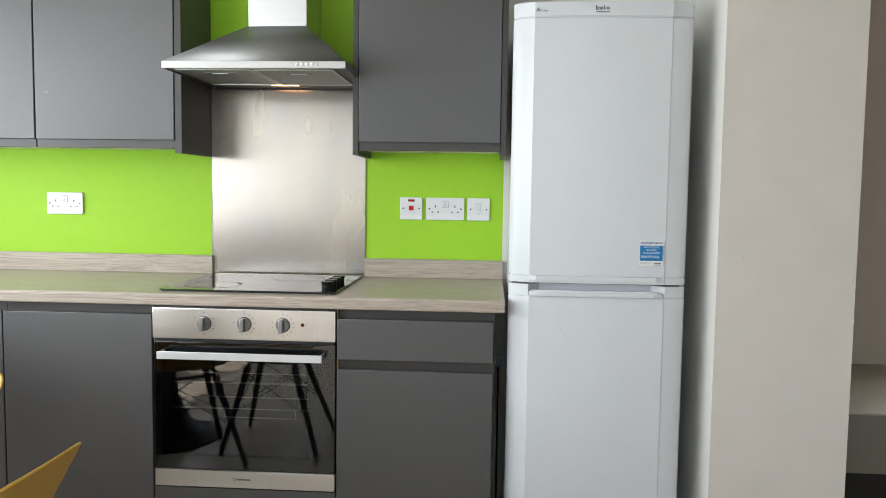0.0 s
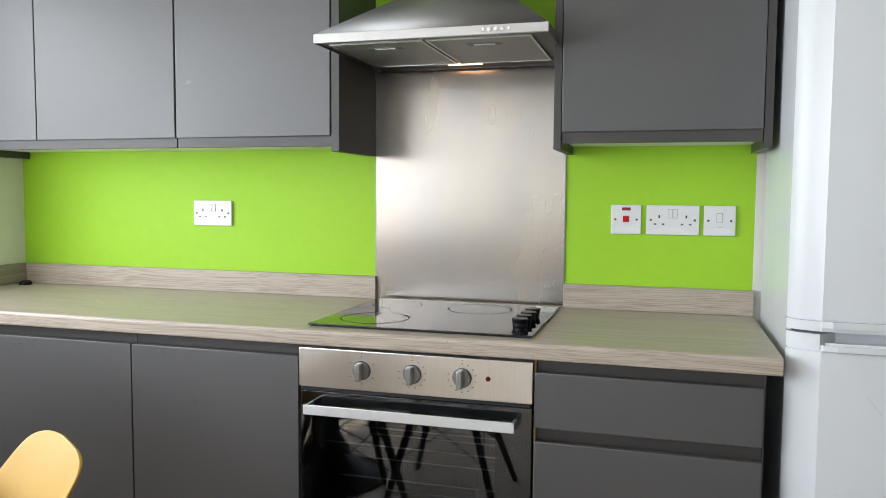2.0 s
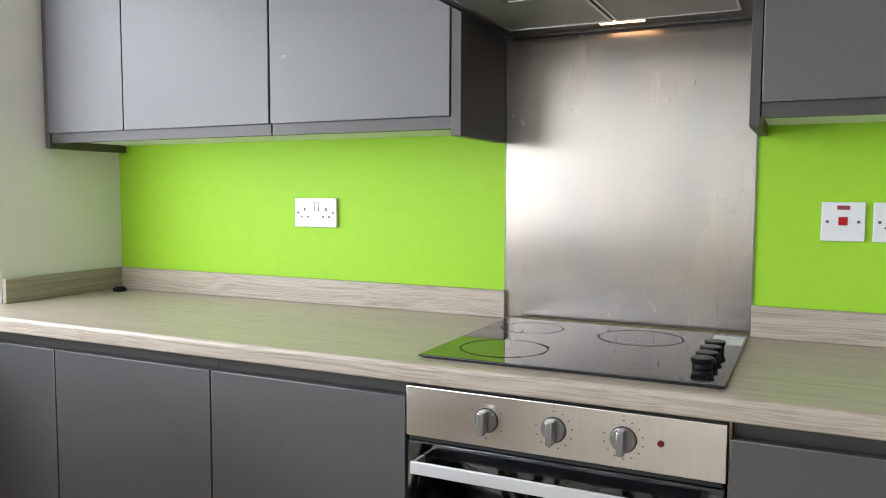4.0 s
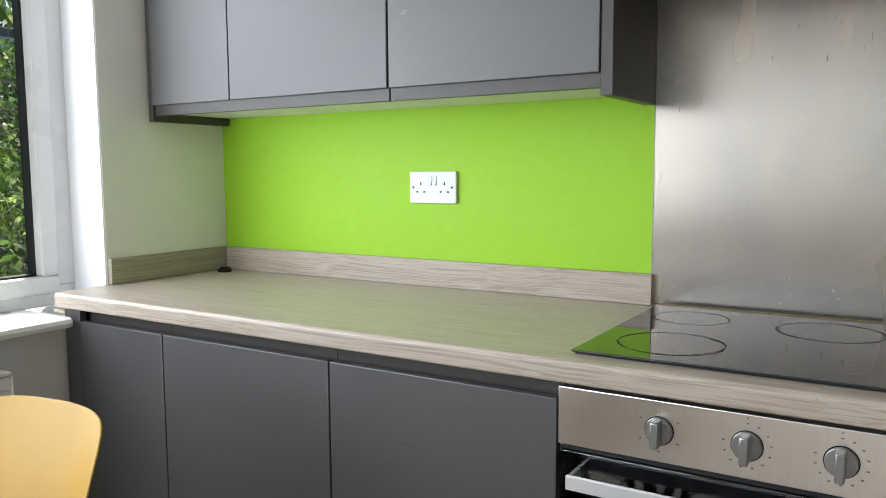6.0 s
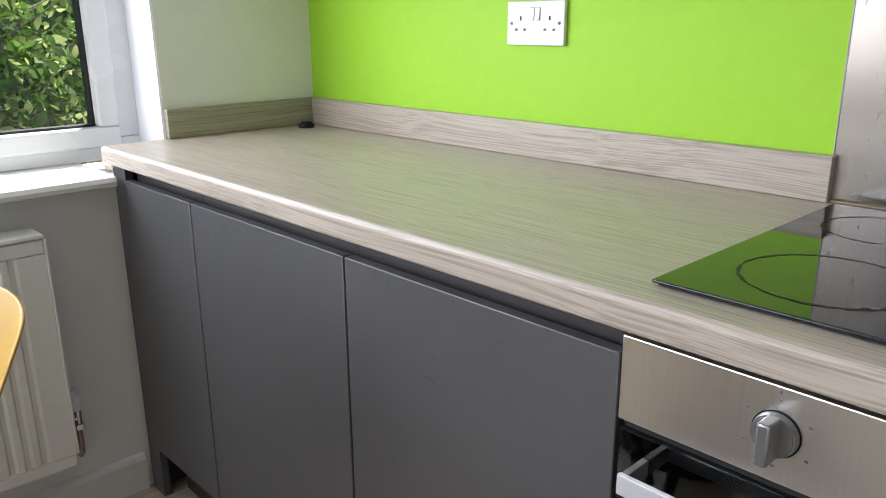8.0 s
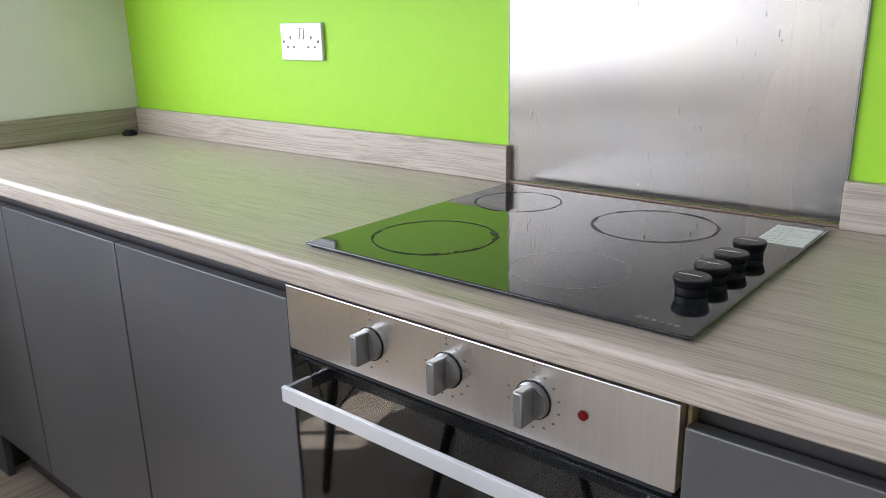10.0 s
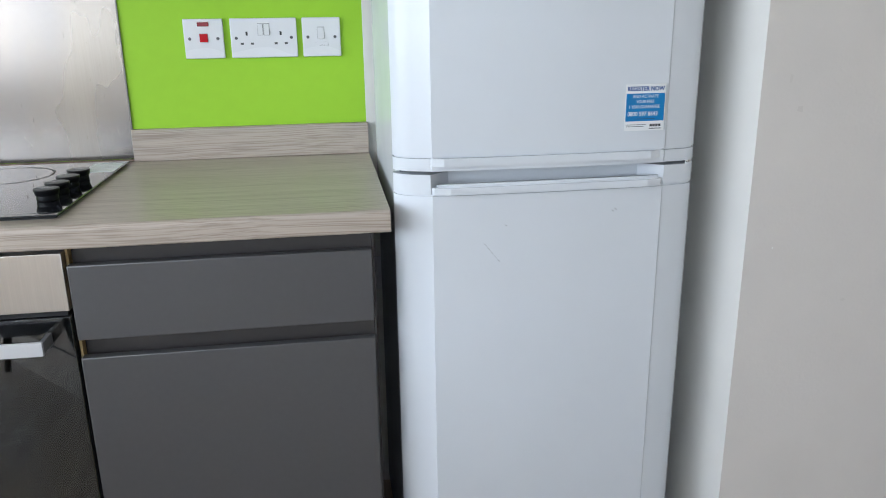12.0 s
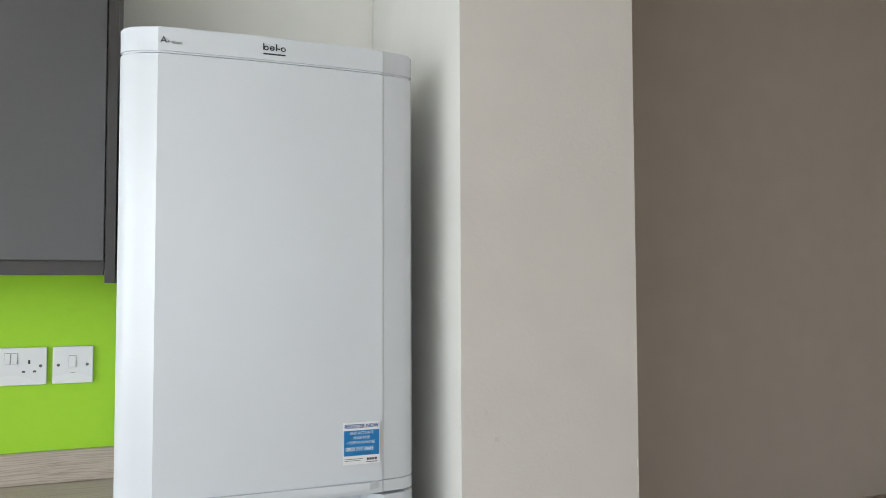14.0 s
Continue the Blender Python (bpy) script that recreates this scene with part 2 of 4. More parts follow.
PLANK = grain("oak_laminate_plank", (0.40, 0.325, 0.25), (0.49, 0.41, 0.325), (0.54, 0.46, 0.37), 0.38, axis="y", fine=90, rand=0.1, length=0.03)
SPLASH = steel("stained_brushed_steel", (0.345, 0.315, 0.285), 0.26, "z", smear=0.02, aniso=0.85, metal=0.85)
STEEL = steel("brushed_steel", (0.80, 0.77, 0.74), 0.29, "z", aniso=0.3)
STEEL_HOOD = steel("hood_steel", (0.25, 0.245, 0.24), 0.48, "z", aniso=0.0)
HANDLE = mat("satin_anodised_bar", (0.74, 0.74, 0.76), 0.42, metal=0.45, vary=0.03, small=300)
RIM = mat("satin_steel_rim", (0.52, 0.51, 0.50), 0.4, metal=0.6, vary=0.03, small=300)
STEEL_BRIGHT = steel("satin_aluminium", (0.72, 0.72, 0.74), 0.3, "x")
KNOB = mat("satin_grey_knob", (0.30, 0.30, 0.30), 0.38, metal=0.8, vary=0.05, small=300)
SCREW = plain("dull_screw", (0.16, 0.16, 0.17), 0.5, 0.6)
CHROME = plain("chrome", (0.7, 0.7, 0.7), 0.15, 1.0)
FILTER = mat("grey_mesh_filter", (0.36, 0.36, 0.33), 0.4, metal=0.7, small=300, bump=0.4, bump_scale=600)
BLACK_GLASS = mat("black_ceramic_glass", (0.012, 0.013, 0.016), 0.04, vary=0.3, rough_vary=0.02, spec=0.5)
BLACK_PLASTIC = mat("black_plastic", (0.009, 0.009, 0.010), 0.34, vary=0.1, spec=0.18)
BLACK_ENAMEL = mat("dark_enamel", (0.07, 0.075, 0.085), 0.35, vary=0.15, small=12)
# rubber seals and frames, also the black pieces drawn where only shade lies
BLACK_VOID = plain("black_rubber_and_shade", (0.012, 0.012, 0.013), 0.6)
FRIDGE = mat("white_fridge_enamel", (0.70, 0.73, 0.77), 0.25, vary=0.012, small=12, rough_vary=0.03, spec=0.4)
SHUTTER = plain("grey_shutter", (0.09, 0.09, 0.09), 0.6)
SHADOW_LINE = plain("grey_shadow_line", (0.27, 0.27, 0.28), 0.6)
PLASTIC_W = mat("white_socket_plastic", (0.74, 0.74, 0.76), 0.28, vary=0.02, small=25)
RED = plain("red_plastic", (0.50, 0.004, 0.012), 0.5, spec=0.25)
RED_DARK = plain("dark_red_lens", (0.25, 0.01, 0.02), 0.15)
DARK_SLOT = plain("dark_slot", (0.03, 0.03, 0.03), 0.6)
RING = mat("burnt_residue", (0.026, 0.023, 0.021), 0.45, spec=0.2, vary=0.4, small=60)
RING_FINE = plain("printed_ring", (0.15, 0.15, 0.155), 0.12)
BLUE = plain("blue_print", (0.005, 0.195, 0.49), 0.4)
PAPER = plain("white_print", (0.82, 0.83, 0.84), 0.45)
INK = plain("dark_grey_ink", (0.035, 0.04, 0.045), 0.5)
PALE_INK = plain("pale_grey_ink", (0.16, 0.16, 0.17), 0.6)
YELLOW = mat("yellow_moulded_plastic", (0.46, 0.262, 0.024), 0.5, vary=0.03, small=14, bump=0.03, bump_scale=300)
DARK_WOOD = grain("dark_stained_wood", (0.02, 0.015, 0.012), (0.035, 0.025, 0.02), (0.06, 0.045, 0.035), 0.45)
PALEWOOD = mat("pale_softwood", (0.55, 0.45, 0.32), 0.7, vary=0.12, small=120)
WIRE = plain("black_wire", (0.02, 0.02, 0.02), 0.35, 0.6)
RAD_WHITE = mat("cream_radiator_enamel", (0.70, 0.69, 0.63), 0.33, vary=0.03)
COPPER = mat("tarnished_pipe", (0.42, 0.33, 0.27), 0.35, metal=0.9, vary=0.2, small=50)
PANE = glass("window_glass", (0.96, 0.98, 0.97), 0.8)
OVEN_GLASS = glass("smoked_oven_glass", (0.60, 0.63, 0.66), 0.9, 1.95)
RACK_WIRE = plain("dulled_rack_wire", (0.55, 0.55, 0.53), 0.4, 0.3)
LAMP = plain("warm_lamp_diffuser", (1.0, 0.55, 0.27), 0.5, emit=3.15)
LEAF = mat("hedge_leaf", (0.085, 0.17, 0.028), 0.45, vary=0.5, big=3, small=14)
GRASS = mat("grass", (0.06, 0.09, 0.025), 0.8, vary=0.4, small=20)
BARK = mat("twig_bark", (0.14, 0.10, 0.07), 0.8, vary=0.3)
BRICK = mat("rendered_masonry", (0.34, 0.24, 0.19), 0.85, vary=0.2, small=30)
ROOF = mat("grey_roof_felt", (0.10, 0.095, 0.10), 0.8, vary=0.2, small=40)
FASCIA = mat("grey_fascia_board", (0.45, 0.45, 0.46), 0.6)
# front of the bench: its shade is put into this darker colour
BENCH_FRONT = mat("shaded_grey_green_board", (0.22, 0.22, 0.19), 0.45, vary=0.06)
BENCH = mat("dull_white_board", (0.66, 0.60, 0.53), 0.45, vary=0.04)


def leaf_random():
    n, l = LEAF.node_tree.nodes, LEAF.node_tree.links
    p = n["Principled BSDF"]
    g = n.new("ShaderNodeNewGeometry")
    r = n.new("ShaderNodeValToRGB")
    e = r.color_ramp.elements
    e[0].color, e[1].color = (0.04, 0.085, 0.02, 1), (0.62, 0.66, 0.26, 1)
    k = e.new(0.75)
    k.color = (0.16, 0.28, 0.06, 1)
    l.new(g.outputs["Random Per Island"], r.inputs["Fac"])
    l.new(r.outputs["Color"], p.inputs["Base Color"])
    t = n.new("ShaderNodeBsdfTranslucent")
    l.new(r.outputs["Color"], t.inputs["Color"])
    mx = n.new("ShaderNodeMixShader")
    mx.inputs[0].default_value = 0.5
    l.new(p.outputs[0], mx.inputs[1])
    l.new(t.outputs[0], mx.inputs[2])
    l.new(mx.outputs[0], n["Material Output"].inputs[0])


leaf_random()


# ---- builders ----
def box(bm, x0, x1, y0, y1, z0, z1, bev=0.0, seg=2, turn=None):
    m = Matrix.Translation(((x0 + x1) / 2, (y0 + y1) / 2, (z0 + z1) / 2)) @ Matrix.Diagonal((x1 - x0, y1 - y0, z1 - z0, 1))
    if turn:
        m = turn @ m
    vs = bmesh.ops.create_cube(bm, size=1, matrix=m)["verts"]
    if bev:
        es = {e for v in vs for e in v.link_edges}
        bmesh.ops.bevel(bm, geom=list(es), offset=bev, segments=seg, affect="EDGES", profile=0.5)
    return bm


def B(*a, **k):
    return box(bmesh.new(), *a, **k)


def rod(bm, p0, p1, r0, r1=None, seg=20, bev=0.0):
    p0, p1 = Vector(p0), Vector(p1)
    r1 = r0 if r1 is None else r1
    m = Matrix.Translation((p0 + p1) / 2) @ (p1 - p0).to_track_quat("Z", "Y").to_matrix().to_4x4()
    vs = bmesh.ops.create_cone(bm, cap_ends=True, segments=seg, radius1=r0, radius2=r1, depth=(p1 - p0).length, matrix=m)["verts"]
    if bev:
        es = {e for v in vs for e in v.link_edges if len([f for f in e.link_faces if len(f.verts) > 4]) == 1}
        bmesh.ops.bevel(bm, geom=list(es), offset=bev, segments=2, affect="EDGES")
    return bm


def tube(bm, pts, r, seg=8):
    pts = [Vector(p) for p in pts]
    rings = []
    for i, p in enumerate(pts):
        d = (pts[min(i + 1, len(pts) - 1)] - pts[max(i - 1, 0)]).normalized()
        u = d.cross(Vector((0.13, 0.31, 0.94))).normalized()
        v = d.cross(u)
        rings.append([bm.verts.new(p + r * (u * math.cos(k * 2 * math.pi / seg) + v * math.sin(k * 2 * math.pi / seg))) for k in range(seg)])
    for a, b in zip(rings, rings[1:]):
        for k in range(seg):
            bm.faces.new((a[k], a[(k + 1) % seg], b[(k + 1) % seg], b[k]))
    bm.faces.new(rings[0][::-1])
    bm.faces.new(rings[-1])
    return bm


def prism(bm, outline, z0, z1, axis="z"):
    """Extrude a closed outline of (a, b) between z0 and z1 along an axis."""
    def at(a, b, c):
        return (a, b, c) if axis == "z" else ((c, a, b) if axis == "x" else (a, c, b))
    lo = [bm.verts.new(at(a, b, z0)) for a, b in outline]
    hi = [bm.verts.new(at(a, b, z1)) for a, b in outline]
    n = len(outline)
    fs = [bm.faces.new((lo[i], lo[(i + 1) % n], hi[(i + 1) % n], hi[i])) for i in range(n)]
    fs += [bm.faces.new(lo[::-1]), bm.faces.new(hi)]
    bmesh.ops.recalc_face_normals(bm, faces=fs)
    return bm


def lathe(bm, prof, cx, cy, seg=40):
    rings = [[bm.verts.new((cx + r * math.cos(2 * math.pi * k / seg), cy + r * math.sin(2 * math.pi * k / seg), z)) for k in range(seg)] for r, z in prof]
    for a, b in zip(rings, rings[1:]):
        for k in range(seg):
            bm.faces.new((a[k], a[(k + 1) % seg], b[(k + 1) % seg], b[k]))
    bm.faces.new(rings[0][::-1])
    bm.faces.new(rings[-1])
    bmesh.ops.recalc_face_normals(bm, faces=bm.faces)
    return bm


def thing(name, at, label, category, group=""):
    ob = new(name)
    ob.empty_display_size = 0.05
    ob.location = at
    ob["base"] = list(at)
    return tagged(ob, label, category, group)


def base_of(ob):
    while ob.parent:
        ob = ob.parent
    return Vector(ob.location)


def finish(bm, name, mats):
    me = bpy.data.meshes.new(name)
    mats = mats if isinstance(mats, (list, tuple)) else [mats]
    bm.normal_update()
    soft = YELLOW in mats
    round_faces = [soft or max(abs(c) for c in f.normal) < 0.9999 for f in bm.faces]
    bm.to_mesh(me)
    bm.free()
    for m in mats:
        me.materials.append(m)
    me.set_sharp_from_angle(angle=radians(32))
    me.polygons.foreach_set("use_smooth", round_faces)
    return me


def part(name, bm, material, parent, label=""):
    """One mesh under a thing or a part; the mesh is built in world places."""
    bm.transform(Matrix.Translation(-base_of(parent)))
    ob = new(name, finish(bm, name, material))
    ob.parent = parent
    return tagged(ob, label)


def solid(name, bm, material, label, category, group="", kind=""):
    """A single-mesh thing or piece of the setting, its origin at its own base."""
    xs = [v.co for v in bm.verts]
    at = Vector(((min(v.x for v in xs) + max(v.x for v in xs)) / 2, (min(v.y for v in xs) + max(v.y for v in xs)) / 2, min(v.z for v in xs)))
    bm.transform(Matrix.Translation(-at))
    ob = new(name, finish(bm, name, material))
    ob.location = at
    return tagged(ob, label, category, group, kind)


def lettering(name, text, size, at, material, parent, label="", wide=1.0, bold=0.0):
    """Flat lettering that faces -y, its lower left corner at the place."""
    cu = bpy.data.curves.new(name, "FONT")
    cu.body, cu.size, cu.extrude, cu.offset, cu.resolution_u = text, size, 0.0002, bold, 3
    tmp = new(name, cu)
    bpy.context.view_layer.update()
    me = bpy.data.meshes.new_from_object(tmp)
    bpy.data.objects.remove(tmp)
    me.transform(Matrix.Translation(Vector(at) - base_of(parent)) @ Matrix.Rotation(radians(90), 4, "X") @ Matrix.Diagonal((wide, 1, 1, 1)))
    me.materials.clear()
    me.materials.append(material)
    ob = new(name, me)
    ob.parent = parent
    return tagged(ob, label)


# ---- the room ----
WX, NY, EX, SY, CEIL = -2.49, 2.885, 2.75, -2.60, 2.40
WIN = (-2.30, 2.445, 0.85, 2.10)

bm = B(-2.90, 2.95, -2.80, 3.10, -0.12, -0.012)
solid("floor", bm, plain("floor_base", (0.10, 0.08, 0.06), 0.9), "oak laminate floor", "floor", kind="structure")
floor = bpy.data.objects["floor"]

ceiling = solid("ceiling", B(-2.85, 2.95, -2.80, 3.10, CEIL, CEIL + 0.15), WHITE_CEIL, "plain white painted ceiling", "ceiling", kind="structure")


def wall_mesh(name, boxes, label, mats=CREAM):
    bm = bmesh.new()
    for b in boxes:
        box(bm, *b)
    return solid(name, bm, mats, label, "wall", kind="structure")


SPLIT = 0.057
wall_mesh("wall_north", [(SPLIT, 0.80, NY, NY + 0.2, -0.01, CEIL), (WX, SPLIT, NY, NY + 0.2, -0.01, 0.88)], "cream painted wall behind the fridge")
wall_mesh("wall_north_green", [(WX, SPLIT, NY, NY + 0.2, 0.88, CEIL)], "bright lime green painted wall between worktop and wall units", GREEN)
wall_mesh("wall_north_alcove", [(0.80, 2.90, NY, NY + 0.2, -0.01, CEIL)], "taupe back wall of the alcove, darker than the cream walls", TAUPE)
y0, y1, z0, z1 = WIN
wall_mesh("wall_west", [(-2.80, WX, y1, NY + 0.2, -0.01, CEIL), (-2.80, WX, SY - 0.2, y0, -0.01, CEIL),
                        (-2.80, WX, y0, y1, -0.01, z0 - 0.03), (-2.80, WX, y0, y1, z1, CEIL)], "cream painted wall with a deep window opening")
wall_mesh("wall_south", [(-2.49, -2.25, SY - 0.2, SY, -0.01, CEIL), (1.75, 2.90, SY - 0.2, SY, -0.01, CEIL),
                         (-2.25, 1.75, SY - 0.2, SY, -0.01, 0.80), (-2.25, 1.75, SY - 0.2, SY, 2.10, CEIL)], "cream painted wall with a window")
# dark tone here holds down the light bounced back into the room
wall_mesh("wall_east", [(EX, EX + 0.2, SY, NY, -0.01, CEIL)], "side wall in shade, darkened to taupe to cut bounced light", TAUPE)
wall_mesh("wall_pier", [(0.692, 1.097, 2.260, NY - 0.003, -0.01, CEIL)], "pale grey projecting pier beside the fridge, window side coloured lighter as if lit", [PIER, CREAM])
# west face takes the lighter cream so it reads as lit from the window
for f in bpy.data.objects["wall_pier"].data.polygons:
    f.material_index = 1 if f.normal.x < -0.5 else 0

bm = bmesh.new()
prism(bm, [(WX, 0), (WX + 0.014, 0), (WX + 0.014, 0.085), (WX + 0.009, 0.097), (WX + 0.002, 0.102), (WX, 0.102)], SY, 2.292, "y")
solid("baseboard_west", bm, WHITE_GLOSS, "white gloss skirting board under the window", "skirting board", kind="structure")
bm = bmesh.new()
box(bm, 0.692, 1.097, 2.246, 2.260, 0, 0.10, 0.003)
solid("baseboard_pier", bm, WHITE_GLOSS, "white skirting board round the pier", "skirting board", kind="structure")


def blots(bm, rnd, cx, cz, w, h, y):
    """One irregular vertical drip mark."""
    n = 7
    bm.faces.new([bm.verts.new((cx + w * math.cos(2 * math.pi * k / n) * rnd.uniform(0.6, 1.2), y, cz + h * math.sin(2 * math.pi * k / n) * rnd.uniform(0.7, 1.2))) for k in range(n)])


def chips(parent, marks, y, m):
    rnd = random.Random(31)
    bm = bmesh.new()
    for cx, cz, w, h in marks:
        n = 8
        bm.faces.new([bm.verts.new((cx + w * math.cos(2 * math.pi * k / n) * rnd.uniform(0.5, 1.2), y, cz + h * math.sin(2 * math.pi * k / n) * rnd.uniform(0.7, 1.2))) for k in range(n)])
    tagged(part("paint_chips", bm, m, parent, "small chips and marks in the paint"), kind="stuff")


chips(bpy.data.objects["wall_pier"], [(1.0945, 0.985, 0.0025, 0.012), (1.0950, 0.943, 0.0020, 0.020), (1.0935, 0.875, 0.0035, 0.010), (0.745, 0.81, 0.0015, 0.002), (0.93, 1.31, 0.001, 0.002)], 2.2596, plain("bare_plaster", (0.82, 0.81, 0.78), 0.7))
chips(bpy.data.objects["wall_pier"], [(0.768, 1.058, 0.009, 0.006), (0.745, 1.11, 0.004, 0.008), (0.9, 0.70, 0.006, 0.003)], 2.2597, plain("faint_rub_mark", (0.645, 0.605, 0.565), 0.7))

# ---- windows ----
def ring_frame(bm, a0, a1, z0, z1, w, d0, d1, axis="x", bev=0.004):
    """Four bars round an opening; the frame stands in a plane across the axis."""
    for (p, q, r, s) in ((a0, a1, z0, z0 + w), (a0, a1, z1 - w, z1), (a0, a0 + w, z0 + w, z1 - w), (a1 - w, a1, z0 + w, z1 - w)):
        if axis == "x":
            box(bm, d0, d1, p, q, r, s, bev)
        else:
            box(bm, p, q, d0, d1, r, s, bev)
    return bm


def window(name, a0, a1, z0, z1, d, axis, sashes, label):
    at = (d, (a0 + a1) / 2, z0) if axis == "x" else ((a0 + a1) / 2, d, z0)
    w = thing(name, at, label, "window")
    tagged(w, kind="structure")
    part("window_frame", ring_frame(bmesh.new(), a0, a1, z0, z1, 0.055, d - 0.035, d + 0.035, axis), UPVC, w)
    for m0, m1 in sashes:
        if m0 > a0 + 0.1:
            bm = bmesh.new()
            if axis == "x":
                box(bm, d - 0.035, d + 0.035, m0 - 0.075, m0 - 0.002, z0 + 0.055, z1 - 0.055, 0.004)
            else:
                box(bm, m0 - 0.075, m0 - 0.002, d - 0.035, d + 0.035, z0 + 0.055, z1 - 0.055, 0.004)
            part("mullion", bm, UPVC, w)
        s0, s1 = z0 + 0.034, z1 - 0.05
        s = part("sash", ring_frame(bmesh.new(), m0, m1, s0, s1, 0.05, d - 0.028, d + 0.048, axis, 0.007), UPVC, w)
        part("gasket", ring_frame(bmesh.new(), m0 + 0.049, m1 - 0.049, s0 + 0.049, s1 - 0.049, 0.007, d - 0.018, d + 0.014, axis, 0.001), BLACK_VOID, s)
        bm = bmesh.new()
        if axis == "x":
            box(bm, d - 0.012, d - 0.008, m0 + 0.052, m1 - 0.052, s0 + 0.052, s1 - 0.052)
        else:
            box(bm, m0 + 0.052, m1 - 0.052, d - 0.012, d - 0.008, s0 + 0.052, s1 - 0.052)
        g = part("pane", bm, PANE, s, "clear double glazed pane")
        g.visible_shadow = False
    return w


window("window_1", WIN[0], WIN[1], 0.850, WIN[3], -2.675, "x", [(-2.25, -0.95), (-0.865, 0.37), (0.455, 1.70), (1.785, 2.392)], "white upvc casement window over the radiator")
window("window_2", -2.25, 1.75, 0.80, 2.10, SY - 0.10, "y", [(-2.20, -0.95), (-0.865, 0.37), (0.455, 1.70)], "white upvc window at the far side of the room")

bm = bmesh.new()
prism(bm, [(-2.70, 0.822), (-2.425, 0.822), (-2.414, 0.826), (-2.410, 0.836), (-2.414, 0.846), (-2.425, 0.850), (-2.70, 0.850)], -2.30, 2.285, "y")
solid("window_sill", bm, WHITE_GLOSS, "white painted window board with a rounded nose", "window sill", kind="structure")
# white lining; its extra brightness and faint blue stand in for skylight
bm = B(-2.639, -2.492, y1 - 0.004, y1 - 0.0005, 0.8515, z1 - 0.002)
solid("reveal_lining", bm, plain("white_skylit_reveal_paint", (0.86, 0.87, 0.90), 0.35), "white side of the window recess, skylight put into its bluish tone", "window recess", kind="structure")
bm = B(-2.52, -2.468, 2.300, 2.309, 0.852, 0.860, 0.001)
solid("packing_strip", bm, PALEWOOD, "bare wood packing strip under the worktop end", "wood strip")


# ---- worktop ----
def worktop():
    y_f, y_b, zb, zt = 2.285, 2.880, 0.870, 0.909
    o = [(y_b, zb), (y_b, zt)]
    for k in range(7):
        a = radians(90 + 15 * k)
        o.append((y_f + 0.009 + 0.009 * math.cos(a), zt - 0.009 + 0.009 * math.sin(a)))
    for k in range(5):
        a = radians(180 + 22.5 * k)
        o.append((y_f + 0.004 + 0.004 * math.cos(a), zb + 0.004 + 0.004 * math.sin(a)))
    w = thing("worktop", (-1.2, 2.585, 0.870), "light taupe wood-grain laminate worktop with rounded front edge", "worktop")
    bm = prism(bmesh.new(), o, -2.487, 0.060, "x")
    part("worktop_board", bm, WOOD, w)
    part("upstand", B(-2.470, -1.080, NY - 0.020, NY - 0.003, 0.9095, 0.982, 0.0015), WOOD, w)
    part("upstand", B(-0.476, 0.060, NY - 0.020, NY - 0.003, 0.9095, 0.982, 0.0015), WOOD, w)
    part("upstand", B(WX + 0.001, WX + 0.018, 2.447, NY - 0.003, 0.9095, 0.982, 0.0015), GRAIN_Y, w)
    part("sealant", B(-1.080, -0.476, NY - 0.014, NY - 0.0045, 0.9095, 0.914, 0.002), mat("brown_sealant", (0.22, 0.15, 0.11), 0.5), w)


GRAIN_Y = grain("taupe_wood_laminate_side", (0.20, 0.175, 0.12), (0.30, 0.265, 0.20), (0.36, 0.32, 0.25), 0.45, axis="y", fine=300, length=0.01, wave=0.03, soft=0.4)
worktop()

g = thing("cable_grommet", (-2.42, 2.81, 0.909), "small round black plastic cable grommet on the worktop", "grommet")
bm = lathe(bmesh.new(), [(0.021, 0.909), (0.022, 0.915), (0.020, 0.9205), (0.016, 0.9215), (0.0155, 0.919)], -2.42, 2.81, 28)
part("rim", bm, BLACK_PLASTIC, g)
part("cap", lathe(bmesh.new(), [(0.015, 0.910), (0.015, 0.9235), (0.0135, 0.925)], -2.418, 2.81, 24), BLACK_PLASTIC, g)


# ---- base units ----
DF, DB = 2.300, 2.319  # door front and back


def base_unit(x0, x1, doors, label):
    u = thing("base_cabinet", ((x0 + x1) / 2, 2.59, 0.0), label, "kitchen cabinet", "base cabinets along the green wall")
    bm = bmesh.new()
    box(bm, x0, x0 + 0.016, DB + 0.030, 2.87, 0.15, 0.868, 0.0006)
    box(bm, x1 - 0.016, x1, DB + 0.030, 2.87, 0.15, 0.868, 0.0006)
    box(bm, x0 + 0.016, x1 - 0.016, DB + 0.030, 2.87, 0.15, 0.166, 0.0006)
    part("carcass", bm, CARCASS, u)
    part("top_rail", B(x0, x1, DB + 0.010, DB + 0.028, 0.800, 0.868, 0.001), GREY_DARK, u)
    part("plinth", B(x0, x1, 2.365, 2.383, 0.0, 0.149, 0.001), GREY_DARK, u)
    for a, b in doors:
        part("door", B(a + 0.0015, b - 0.0015, DF, DB, 0.140, 0.838, 0.0022), GREY, u)
    return u


def scuffs(parent, marks, seed):
    rnd = random.Random(seed)
    bm = bmesh.new()
    for cx, cz, n in marks:
        for _ in range(n):
            x, z = cx + rnd.uniform(-0.014, 0.014), cz + rnd.uniform(-0.010, 0.010)
            a, l, w = rnd.uniform(-1.4, 1.4), rnd.uniform(0.0015, 0.006), rnd.uniform(0.0004, 0.0011)
